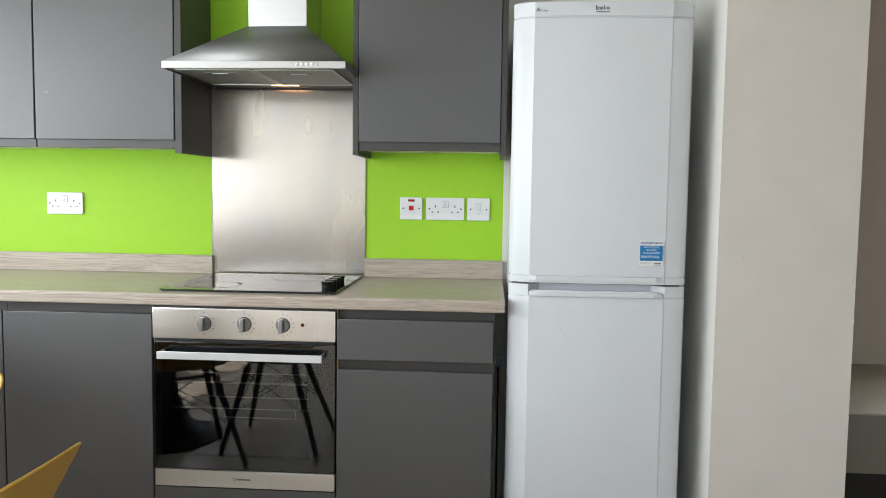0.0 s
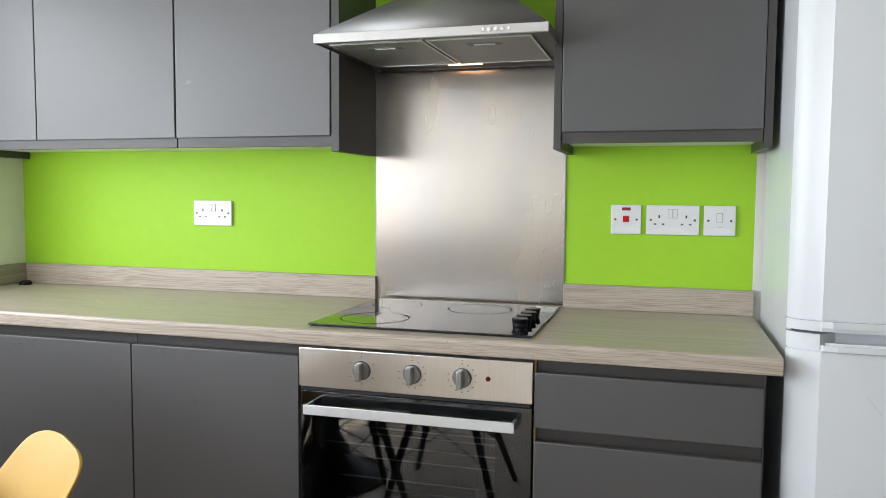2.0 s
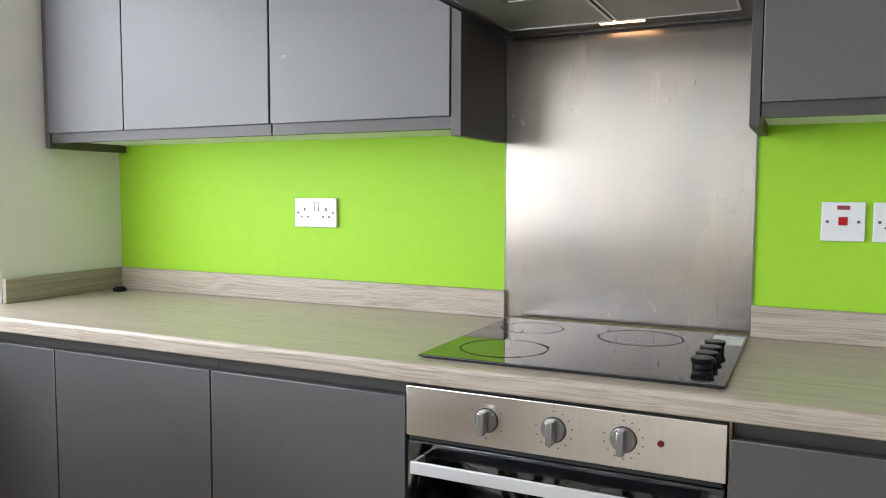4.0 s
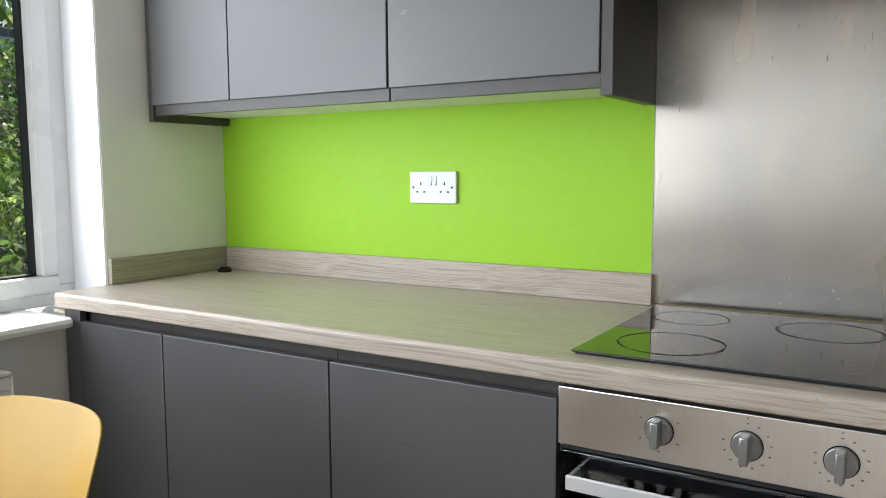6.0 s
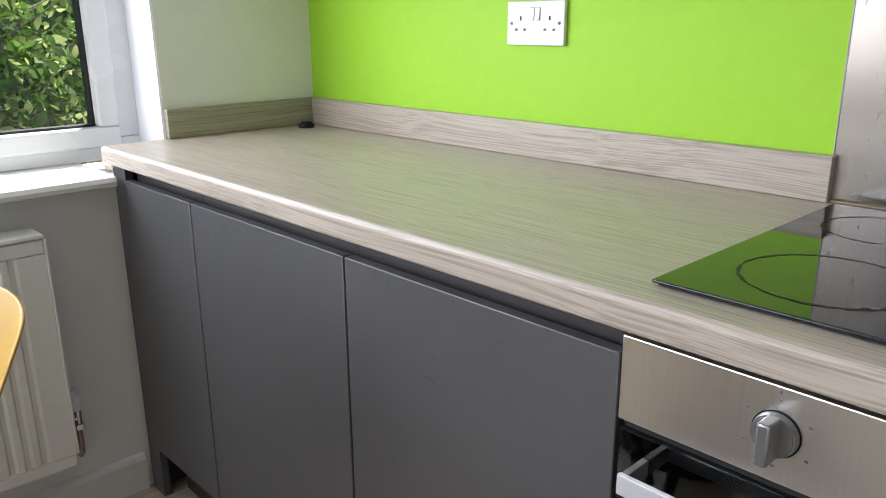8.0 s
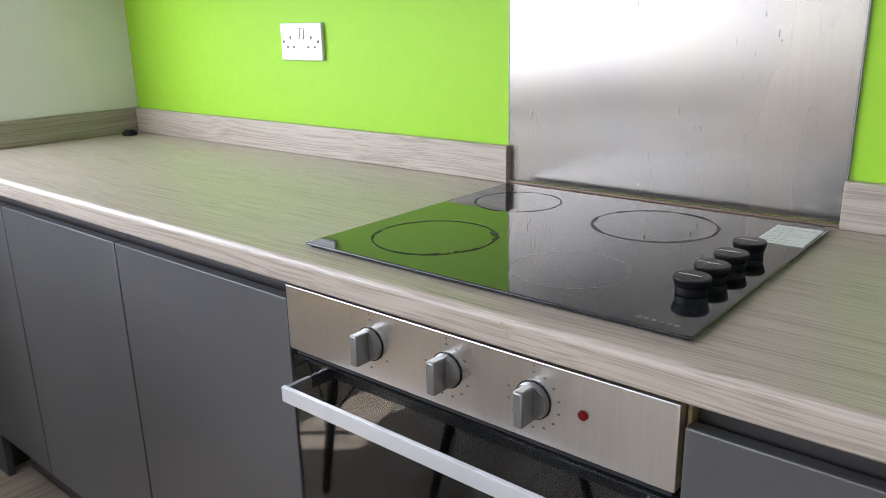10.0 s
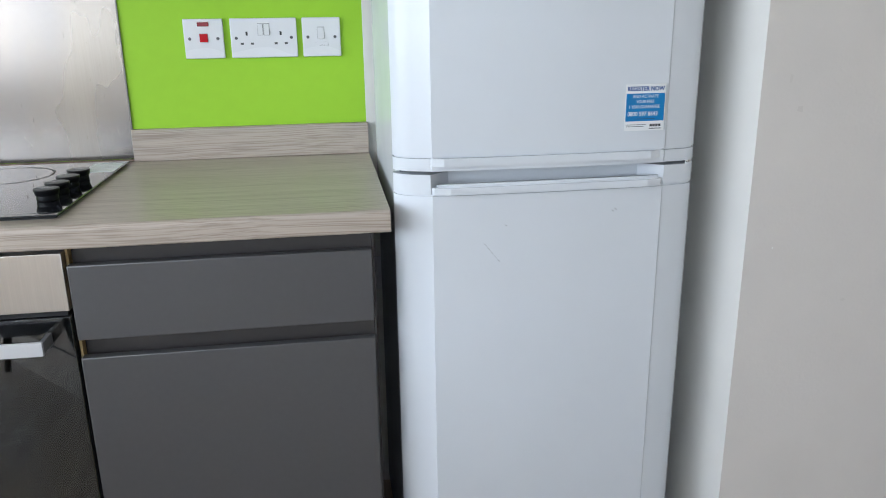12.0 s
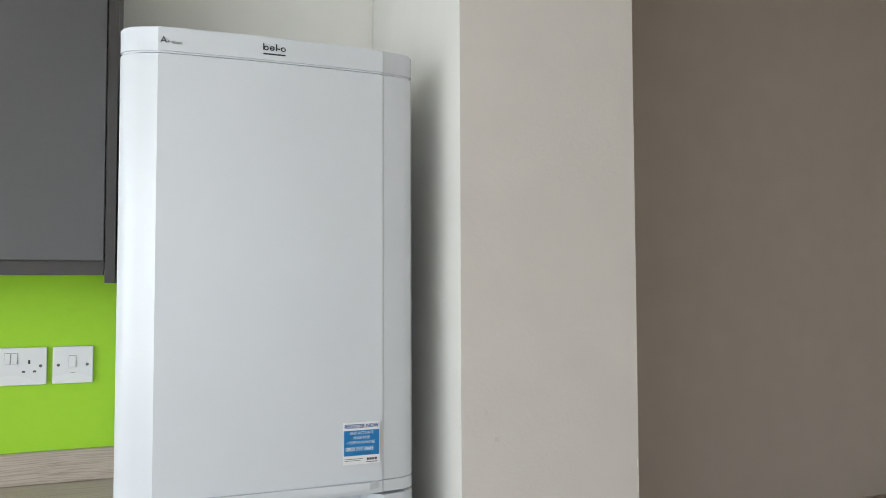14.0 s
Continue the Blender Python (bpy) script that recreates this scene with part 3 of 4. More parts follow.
            bm.faces.new([bm.verts.new((x + l * u * math.cos(a) - w * v * math.sin(a), DF - 0.0003, z + l * u * math.sin(a) + w * v * math.cos(a))) for u, v in ((-1, 0), (0.2, -1), (1, 0.3), (0, 1))])
    tagged(part("scuffs", bm, SCUFF, parent, "small dark scuffs and finger marks"), kind="stuff")


SCUFF = plain("scuff", (0.045, 0.042, 0.042), 0.6)
SCUFF_PALE = plain("pale_scratch", (0.22, 0.20, 0.17), 0.6)
base_unit(-2.405, -2.083, [(-2.405, -2.083)], "narrow handleless base cabinet with a matt grey door")
c2 = base_unit(-2.082, -1.5715, [(-2.082, -1.571)], "handleless base cabinet with one wide matt grey door")
c3 = base_unit(-1.5705, -1.071, [(-1.570, -1.070)], "handleless base cabinet with a scuffed matt grey door beside the oven")
scuffs(c2, [(-1.95, 0.825, 5), (-1.90, 0.822, 6), (-1.955, 0.80, 2), (-1.975, 0.785, 2), (-1.80, 0.829, 3)], 5)
scuffs(c3, [(-1.50, 0.826, 5), (-1.47, 0.818, 3), (-1.34, 0.829, 3), (-1.36, 0.735, 3), (-1.375, 0.69, 4), (-1.25, 0.80, 1), (-1.17, 0.826, 3)], 6)
ep = thing("end_panel", (-2.44, 2.30, 0), "grey end panel of the base cabinets by the window wall", "cabinet panel")
part("post", B(-2.474, -2.408, 2.303, 2.322, 0.0, 0.868, 0.0015), GREY, ep)
part("return", B(-2.474, -2.456, 2.324, 2.86, 0.0, 0.868, 0.001), GREY_DARK, ep)

bm = bmesh.new()
rnd = random.Random(5)
blots(bm, rnd, -0.675, 0.898, 0.003, 0.005, 2.2846)
blots(bm, rnd, -0.668, 0.889, 0.002, 0.006, 2.2846)
blots(bm, rnd, -0.683, 0.884, 0.0015, 0.004, 2.2846)
tagged(part("stain", bm, plain("tea_stain", (0.40, 0.32, 0.23), 0.4), bpy.data.objects["worktop"], "small brown stain on the front edge"), kind="stuff")

u = thing("drawer_cabinet", (-0.21, 2.59, 0.0), "grey handleless drawer unit between the oven and the fridge", "kitchen cabinet")
bm = bmesh.new()
box(bm, -0.466, -0.450, DB + 0.030, 2.86, 0.15, 0.868, 0.0006)
box(bm, 0.010, 0.028, DB + 0.030, 2.70, 0.15, 0.868, 0.0006)
box(bm, -0.450, 0.010, DB + 0.030, 2.86, 0.15, 0.166, 0.0006)
part("carcass", bm, [CARCASS], u)
bm = B(-0.4705, -0.4665, DB - 0.006, DB + 0.02, 0.15, 0.868)
part("carcass_edge", bm, CHIP, u, "raw chipboard edge of the unit")
part("side_panel", B(0.0285, 0.032, DB + 0.002, 2.70, 0.0, 0.868, 0.0006), GREY_DARK, u)
part("top_rail", B(-0.4655, 0.028, DB + 0.008, DB + 0.024, 0.800, 0.868, 0.001), GREY_DARK, u)
part("mid_rail", B(-0.4655, 0.028, DB + 0.008, DB + 0.024, 0.64, 0.74, 0.001), GREY_DARK, u)
part("plinth", B(-0.47, 0.03, 2.365, 2.383, 0.0, 0.149, 0.001), GREY_DARK, u)
part("drawer_front", B(-0.468, 0.027, DF, DB, 0.707, 0.838, 0.0022), GREY, u)
part("drawer_front", B(-0.468, 0.027, DF, DB, 0.140, 0.675, 0.0022), GREY, u)


# ---- wall units ----
def wall_unit(x0, x1, doors, left, right, label):
    u = thing("wall_cabinet", ((x0 + x1) / 2, 2.74, 1.385), label, "kitchen cabinet", "wall cabinets over the worktop")
    part("carcass", B(x0 + 0.001, x1 - 0.001, 2.618, NY - 0.004, 1.392, 2.105, 0.001), CARCASS, u)
    part("light_rail", B(x0 + 0.001, x1 - 0.001, 2.598, 2.615, 1.384, 1.43, 0.001), GREY_DARK, u)
    for a, b in doors:
        part("door", B(a + 0.0015, b - 0.0015, 2.588, 2.607, 1.413, 2.105, 0.0022), GREY, u)
    if left:
        part("side_panel", B(x0 - 0.020, x0 - 0.0005, 2.592, NY - 0.004, 1.368, 2.105, 0.001), GREY_DARK, u)
    if right:
        part("side_panel", B(x1 + 0.0005, x1 + (0.020 if left else 0.025), 2.592, NY - 0.004, 1.368, 2.105, 0.001), GREY_DARK, u)
    return u


wall_unit(-2.452, -1.622, [(-2.452, -2.138), (-2.138, -1.622)], True, False, "matt grey handleless wall cabinet with a narrow and a wide door")
wall_unit(-1.620, -1.110, [(-1.620, -1.110)], False, True, "matt grey handleless wall cabinet beside the cooker hood")
wall_unit(-0.455, 0.040, [(-0.455, 0.040)], True, True, "matt grey handleless wall cabinet beside the fridge")

bm = bmesh.new()
for k in range(9):
    cx, cz = -1.573 + 0.006 * math.sin(k * 2.1), 1.578 + 0.004 * math.cos(k * 1.7)
    box(bm, cx - 0.004, cx + 0.003, 2.5878, 2.5879, cz - 0.0005, cz + 0.0006)
tagged(part("smudge", bm, plain("pale_smudge", (0.17, 0.175, 0.18), 0.6), bpy.data.objects["wall_cabinet"], "pale rubbed smudge"), kind="stuff")
# ---- splashback ----
sb = thing("splashback", (-0.78, NY - 0.0005, 0.9145), "stained brushed stainless steel splashback behind the hob", "splashback")
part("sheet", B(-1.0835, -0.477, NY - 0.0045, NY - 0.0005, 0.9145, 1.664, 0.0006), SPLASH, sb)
part("side_edge", B(-1.0855, -1.0838, NY - 0.0052, NY - 0.0005, 0.9145, 1.664), STEEL_HOOD, sb)
part("side_edge", B(-0.4767, -0.475, NY - 0.0052, NY - 0.0005, 0.9145, 1.664), STEEL_HOOD, sb)


rnd = random.Random(21)
bm = bmesh.new()
for k in range(420):
    cz = 0.93 + 0.62 * rnd.random() ** 0.85
    tall = rnd.random() < 0.3
    blots(bm, rnd, rnd.uniform(-1.075, -0.485), cz, rnd.uniform(0.0004, 0.0010), rnd.uniform(0.003, 0.008) if tall else rnd.uniform(0.0007, 0.003), NY - 0.0048)
tagged(part("drip_marks", bm, plain("dried_drips", (0.27, 0.235, 0.19), 0.6), sb, "small dried drips and specks"), kind="stuff")



# ---- cooker hood ----
def hood():
    x0, x1, yf, yb, zb = -1.070, -0.463, 2.395, NY - 0.001, 1.634
    h = thing("cooker_hood", (-0.765, 2.64, zb), "stainless steel chimney cooker hood with its lamp on", "cooker hood")
    bm = bmesh.new()
    box(bm, x0, x1, yf, yf + 0.012, zb, 1.657, 0.0015)
    part("rim", bm, RIM, h, "satin front rim")
    bm = bmesh.new()
    box(bm, x0, x0 + 0.003, yf + 0.012, yb, zb, 1.657)
    box(bm, x1 - 0.003, x1, yf + 0.012, yb, zb, 1.657)
    box(bm, x0 + 0.003, x1 - 0.003, yb - 0.003, yb, zb, 1.657)
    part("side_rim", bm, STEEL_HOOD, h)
    bm = bmesh.new()
    cx0, cx1, cy = -0.868, -0.650, 2.655
    lo = [(x0 + 0.002, yf + 0.002), (x1 - 0.002, yf + 0.002), (x1 - 0.002, yb), (x0 + 0.002, yb)]
    hi = [(cx0, cy), (cx1, cy), (cx1, yb), (cx0, yb)]
    a = [bm.verts.new((*p, 1.657)) for p in lo]
    b = [bm.verts.new((*p, 1.822)) for p in hi]
    for i in range(4):
        bm.faces.new((a[i], a[(i + 1) % 4], b[(i + 1) % 4], b[i]))
    bm.faces.new(a[::-1])
    bm.faces.new(b)
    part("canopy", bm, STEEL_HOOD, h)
    part("chimney", B(cx0 + 0.004, cx1 - 0.004, cy + 0.004, yb, 1.823, CEIL, 0.002), STEEL_BRIGHT, h)
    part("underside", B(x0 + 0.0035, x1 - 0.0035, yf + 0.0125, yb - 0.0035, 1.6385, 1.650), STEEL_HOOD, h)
    for a0, a1 in ((-1.043, -0.788), (-0.780, -0.510)):
        f = part("filter", B(a0, a1, 2.435, 2.79, 1.6355, 1.6383), FILTER, h)
        bm = bmesh.new()
        box(bm, a0, a1, 2.435, 2.441, 1.6335, 1.6353)
        box(bm, a0, a1, 2.784, 2.79, 1.6335, 1.6353)
        box(bm, a0, a0 + 0.006, 2.442, 2.783, 1.6335, 1.6353)
        box(bm, a1 - 0.006, a1, 2.442, 2.783, 1.6335, 1.6353)
        part("filter_frame", bm, STEEL_BRIGHT, f)
        c = (a0 + a1) / 2
        bm = bmesh.new()
        box(bm, c - 0.045, c + 0.045, 2.50, 2.53, 1.6345, 1.6354)
        part("latch_recess", bm, STEEL_HOOD, f)
        part("latch", B(c - 0.028, c + 0.028, 2.511, 2.519, 1.6325, 1.6344), STEEL_BRIGHT, f)
    # solid black strip draws the shaded gap between hood and splashback
    part("rear_shade_strip", B(x0 + 0.004, x1 - 0.004, yb - 0.010, yb - 0.005, 1.6285, 1.6339), BLACK_VOID, h, "black strip drawing the dark gap behind the hood")
    part("lamp", B(-0.825, -0.722, 2.800, 2.822, 1.6355, 1.6384), LAMP, h, "lit warm strip lamp")
    for k in range(5):
        part("button", rod(bmesh.new(), (-0.622 + k * 0.0158, yf - 0.003, 1.6455), (-0.622 + k * 0.0158, yf + 0.001, 1.6455), 0.0048, seg=14), CHROME, h)


hood()


# ---- hob ----
def flat_ring(bm, cx, cy, r, w, z, seg=90, wob=0.0, t=0.0003, gaps=0.0):
    rnd = random.Random(int(r * 1e4) + int(cx * -1e3))
    ws = [w * (1 + wob * (rnd.random() * 2 - 1)) for _ in range(seg)]
    js = [wob * 0.0009 * (rnd.random() * 2 - 1) for _ in range(seg)]
    ws = [(ws[i - 1] + ws[i] + ws[(i + 1) % seg]) / 3 for i in range(seg)]
    for k in range(seg):
        if rnd.random() < gaps:
            continue
        q = []
        for i in (k, (k + 1) % seg):
            a = 2 * math.pi * i / seg
            for rr in (r + js[i] - ws[i] / 2, r + js[i] + ws[i] / 2):
                q.append(bm.verts.new((cx + rr * math.cos(a), cy + rr * math.sin(a), z + t)))
        bm.faces.new((q[0], q[1], q[3], q[2]))
    return bm


def hob():
    x0, x1, yf, yb = -1.061, -0.480, 2.335, 2.840
    h = thing("hob", (-0.769, 2.586, 0.909), "black glass ceramic hob with burnt ring marks, set in the worktop", "hob")
    bm = bmesh.new()
    box(bm, x0, x1, yf, yb, 0.9125, 0.9165, 0.0018, 3)
    part("glass_top", bm, BLACK_GLASS, h)
    part("seal", B(x0 + 0.006, x1 - 0.006, yf + 0.006, yb - 0.006, 0.9092, 0.9123), BLACK_VOID, h)
    z = 0.9166
    part("ring_mark", flat_ring(bmesh.new(), -0.927, 2.467, 0.091, 0.0034, z, wob=1.0, gaps=0.02), RING, h, "burnt ring mark on the glass")
    part("ring_mark", flat_ring(bmesh.new(), -0.953, 2.722, 0.074, 0.0028, z, wob=1.0, gaps=0.03), RING, h)
    part("ring_mark", flat_ring(bmesh.new(), -0.695, 2.708, 0.092, 0.0046, z, wob=0.9, gaps=0.01), RING, h)
    part("ring_mark", flat_ring(bmesh.new(), -0.689, 2.452, 0.075, 0.0008, z), RING_FINE, h, "thin printed ring")
    bm = bmesh.new()
    rnd = random.Random(4)
    for k in range(26):
        a, r = rnd.uniform(-0.9, 0.9), 0.091 + rnd.uniform(-0.006, 0.005)
        x, y = -0.927 + r * math.cos(a), 2.467 + r * math.sin(a)
        s = rnd.uniform(0.0012, 0.0035)
        vs = [bm.verts.new((x + s * math.cos(t) * rnd.uniform(0.7, 1.3), y + s * math.sin(t), z + 0.0006)) for t in (0, 1.2, 2.4, 3.7, 5)]
        bm.faces.new(vs)
    for k in range(12):
        x, y = rnd.uniform(x0 + 0.05, x1 - 0.1), rnd.uniform(yf + 0.03, yb - 0.03)
        s, g = rnd.uniform(0.0006, 0.0014), rnd.uniform(0, 3)
        l = rnd.uniform(0.001, 0.006)
        vs = [bm.verts.new((x + l * a * math.cos(g) - s * b * math.sin(g), y + l * a * math.sin(g) + s * b * math.cos(g), z + 0.0004)) for a, b in ((-1, 0), (0, -0.6), (1, 0), (0, 0.6))]
        bm.faces.new(vs)
    tagged(part("residue", bm, RING, h, "specks and scratches on the glass"), kind="stuff")
    for k, y in enumerate((2.455, 2.511, 2.570, 2.634)):
        x = -0.532 + 0.001 * k
        bm = lathe(bmesh.new(), [(0.0180, 0.9170), (0.0185, 0.9185), (0.0180, 0.926), (0.0195, 0.9275), (0.0215, 0.936), (0.0205, 0.9378), (0.004, 0.9382)], x, y, 30)
        kn = part("control_knob", bm, BLACK_PLASTIC, h, "round black control knob")
        part("knob_cap", B(x - 0.017, x + 0.010, y - 0.0012, y + 0.0012, 0.9383, 0.9388), CHROME, kn)
    st = part("rating_label", B(-0.548, -0.484, 2.712, 2.815, 0.9167, 0.9171), PAPER, h, "white paper sticker")
    bm = bmesh.new()
    for i in range(7):
        box(bm, -0.543, -0.489 - 0.012 * (i % 3), 2.722 + i * 0.0125, 2.7228 + i * 0.0125, 0.9172, 0.9173)
    part("print", bm, PALE_INK, st)
    bm = bmesh.new()
    for i in range(6):
        box(bm, -0.550 + i * 0.0085, -0.5445 + i * 0.0085, 2.352, 2.3575, 0.9167, 0.9169)
    part("maker_mark", bm, RING_FINE, h)


hob()


# ---- oven ----
def oven():
    x0, x1, zf = -1.0675, -0.4725, DF
    o = thing("oven", (-0.77, 2.58, 0.15), "built-in electric oven with steel fascia and black glass door", "oven")
    bm = bmesh.new()
    box(bm, x0 + 0.004, x0 + 0.020, DB + 0.014, 2.84, 0.262, 0.866)
    box(bm, x1 - 0.020, x1 - 0.004, DB + 0.014, 2.84, 0.262, 0.866)
    box(bm, x0 + 0.020, x1 - 0.020, 2.80, 2.84, 0.262, 0.866)
    box(bm, x0 + 0.020, x1 - 0.020, DB + 0.014, 2.80, 0.262, 0.345)
    box(bm, x0 + 0.020, x1 - 0.020, DB + 0.014, 2.80, 0.72, 0.866)
    part("cavity", bm, BLACK_ENAMEL, o)
    fa = part("fascia", B(x0, x1, zf - 0.002, zf + 0.030, 0.762, 0.861, 0.0015), STEEL, o, "brushed steel control fascia")
    part("door_gap", B(x0 + 0.006, x1 - 0.006, zf + 0.006, zf + 0.030, 0.752, 0.7618), BLACK_VOID, o)
    gy0, gy1 = zf, zf + 0.005
    d = part("door", ring_frame(bmesh.new(), x0 + 0.002, x1 - 0.002, 0.3315, 0.7515, 0.001, zf + 0.010, zf + 0.032, "y", 0.0), BLACK_VOID, o)
    part("door_glass", B(x0 + 0.002, x1 - 0.002, gy0, gy1, 0.3325, 0.7505, 0.001), OVEN_GLASS, d, "smoked black glass")
    bm = bmesh.new()
    box(bm, x0 + 0.003, -1.040, gy1 + 0.001, zf + 0.032, 0.3335, 0.7495)
    box(bm, -0.561, x1 - 0.003, gy1 + 0.001, zf + 0.032, 0.3335, 0.7495)
    box(bm, -1.040, -0.561, gy1 + 0.001, zf + 0.032, 0.690, 0.7495)
    box(bm, -1.040, -0.561, gy1 + 0.001, zf + 0.032, 0.3335, 0.375)
    part("inner_frame", bm, BLACK_VOID, d)
    part("kick_strip", B(x0 + 0.002, x1 - 0.002, zf, zf + 0.024, 0.275, 0.3305, 0.0015), STEEL, d, "brushed steel lower strip")
    bm = bmesh.new()
    for i in range(7):
        box(bm, -0.792 + i * 0.0062, -0.7875 + i * 0.0062, zf - 0.0003, zf, 0.301, 0.306)
    part("maker_mark", flat_disc(bm, -0.800, zf - 0.0003, 0.3035, 0.0055), INK, d)
    bm = bmesh.new()
    box(bm, -1.034, -0.506, 2.250, 2.257, 0.7045, 0.728, 0.001)
    hd = part("handle", bm, HANDLE, d, "flat satin metal bar handle")
    for bx in (-1.034, -0.514):
        part("bracket", B(bx, bx + 0.008, 2.2573, zf - 0.0002, 0.7065, 0.726, 0.0012), KNOB, hd, "satin grey handle arm")
    for zz, w in ((0.605, 0.0), (0.520, 0.0), (0.488, 0.06)):
        bm = bmesh.new()
        for yy in ((2.36, 2.50, 2.70) if not w else (2.37,)):
            tube(bm, [(-1.03 + w * 2.9, yy, zz), (-0.535 - w * 1.4, yy, zz)], 0.0022, 6)
        if w:
            tube(bm, [(-1.03 + w * 2.9, 2.37, zz), (-1.03 + w * 2.9, 2.37, zz + 0.03)], 0.0022, 6)
            tube(bm, [(-0.535 - w * 1.4, 2.37, zz), (-0.535 - w * 1.4, 2.37, zz + 0.03)], 0.0022, 6)
        part("rack", bm, RACK_WIRE, o, "wire oven rack")
    for kx in (-0.897, -0.766, -0.641):
        bm = rod(bmesh.new(), (kx, zf - 0.002, 0.813), (kx, zf - 0.0125, 0.813), 0.0225, 0.0205, 36, 0.0015)
        k = part("knob", bm, KNOB, fa, "round satin steel knob")
        bm = B(kx - 0.0065, kx + 0.0065, zf - 0.0345, zf - 0.010, 0.813 - 0.0215, 0.813 + 0.0215, 0.0025)
        part("grip", bm, KNOB, k)
        # black disc, slightly wider than the knob, draws its contact shadow
        bm = bmesh.new()
        part("knob_shadow_disc", rod(bm, (kx, zf - 0.0021, 0.813), (kx, zf - 0.0035, 0.813), 0.0235, seg=36), BLACK_PLASTIC, k)
    rod_l = rod(bmesh.new(), (-0.5775, zf - 0.002, 0.815), (-0.5775, zf - 0.0055, 0.815), 0.0062, 0.0055, 20, 0.001)
    part("indicator_light", rod_l, plain("red_lens", (0.12, 0.004, 0.006), 0.15), fa, "round red indicator lens")
    bm = bmesh.new()
    y = zf - 0.0024
    for kx, n in ((-0.897, 6), (-0.766, 11), (-0.641, 12)):
        for i in range(n):
            a = radians(90 - i * 360 / (n + (0 if n == 6 else 2)))
            cx, cz = kx + 0.034 * math.cos(a), 0.813 + 0.034 * math.sin(a)
            box(bm, cx - 0.0018, cx + 0.0018, y, y + 0.0003, cz - 0.0011, cz + 0.0011)
        box(bm, kx - 0.0008, kx + 0.0008, y, y + 0.0003, 0.8535, 0.8565)
    tagged(part("dial_marks", bm, PALE_INK, fa, "small printed dial symbols"), kind="stuff")
    part("filler_panel", B(x0, x1, zf + 0.002, zf + 0.018, 0.150, 0.270, 0.0015), GREY, o, "grey panel under the oven")
    part("plinth", B(x0 - 0.004, x1 + 0.002, 2.365, 2.383, 0.0, 0.149, 0.001), GREY_DARK, o)


def flat_disc(bm, cx, y, cz, r, w=0.0012, seg=24):
    for k in range(seg):
        q = []
        for i in (k, k + 1):
            a = 2 * math.pi * i / seg
            for rr in (r - w, r):
                q.append(bm.verts.new((cx + rr * math.cos(a), y, cz + rr * math.sin(a))))
        bm.faces.new((q[0], q[1], q[3], q[2]))
    return bm


oven()


# ---- fridge freezer ----
def fridge():
    x0, x1 = 0.072, 0.619
    f = thing("fridge_freezer", (0.338, 2.60, 0.0), "tall white fridge freezer with scuffed doors beside the worktop", "fridge freezer")
    part("cabinet", B(x0 + 0.006, x1 - 0.006, 2.372, NY - 0.02, 0.03, 1.806, 0.006), FRIDGE, f)

    def outline(dy=0.0):
        o = [(x0 + 0.002, 2.366), (x0, 2.360), (x0, 2.352)]
        o += [(x0 + 0.004, 2.342), (x0 + 0.014, 2.331), (x0 + 0.032, 2.320), (x0 + 0.060, 2.3105 - dy)]
        for k in range(9):
            s = k / 8
            o.append((x0 + 0.0625 + s * (0.413), 2.3075 - dy - 0.006 * math.sin(math.pi * s)))
        o += [(x0 + 0.479, 2.3105 - dy), (x1 - 0.028, 2.316), (x1 - 0.010, 2.326), (x1 - 0.002, 2.338), (x1, 2.352), (x1, 2.360), (x1 - 0.002, 2.366)]
        return o

    def bevel_ends(bm):
        es = [e for e in bm.edges if abs(e.verts[0].co.z - e.verts[1].co.z) < 1e-6]
        bmesh.ops.bevel(bm, geom=es, offset=0.003, segments=2, affect="EDGES")
        return bm

    up = part("upper_door", bevel_ends(prism(bmesh.new(), outline(), 0.988, 1.775)), FRIDGE, f, "white upper fridge door")
    part("top_cap", bevel_ends(prism(bmesh.new(), outline(0.002), 1.7755, 1.822)), FRIDGE, f)
    bm = bmesh.new()
    prism(bm, outline(-0.001), 0.9660, 0.9875)
    part("lower_trim", bm, FRIDGE, up)
    bm = prism(bmesh.new(), [(0.134, 2.3080), (0.540, 2.3080), (0.520, 2.2975), (0.154, 2.2975)], 0.975, 0.9885)
    part("lip", bm, FRIDGE, up)
    lo = part("lower_door", bevel_ends(prism(bmesh.new(), outline(), 0.060, 0.926)), FRIDGE, f, "white lower freezer door with scuff marks")
    o = outline()
    left = [p for p in o if p[0] < 0.134]
    bm = prism(bmesh.new(), left + [(0.168, 2.345), (0.168, 2.366)], 0.9262, 0.9600)
    right = [p for p in o if p[0] > 0.5485]
    prism(bm, [(0.515, 2.366), (0.515, 2.345)] + right, 0.9262, 0.9600)
    box(bm, 0.1681, 0.5149, 2.345, 2.366, 0.9262, 0.9600)
    part("handle_recess", bm, FRIDGE, lo, "scooped recess for the hand")
    bm = bmesh.new()
    prism(bm, [(0.134, 2.3115), (0.138, 2.3035), (0.165, 2.2955), (0.515, 2.2955), (0.543, 2.3035), (0.548, 2.3120)], 0.9265, 0.944)
    es = [e for e in bm.edges if e.verts[0].co.z > 0.935 and e.verts[1].co.z > 0.935]
    bmesh.ops.bevel(bm, geom=es, offset=0.006, segments=3, affect="EDGES")
    part("handle_lip", bm, FRIDGE, lo)
    part("door_gap", B(x0 + 0.012, x1 - 0.010, 2.352, 2.370, 0.9602, 0.9658), mat("grey_door_seal", (0.12, 0.13, 0.15), 0.6), f)
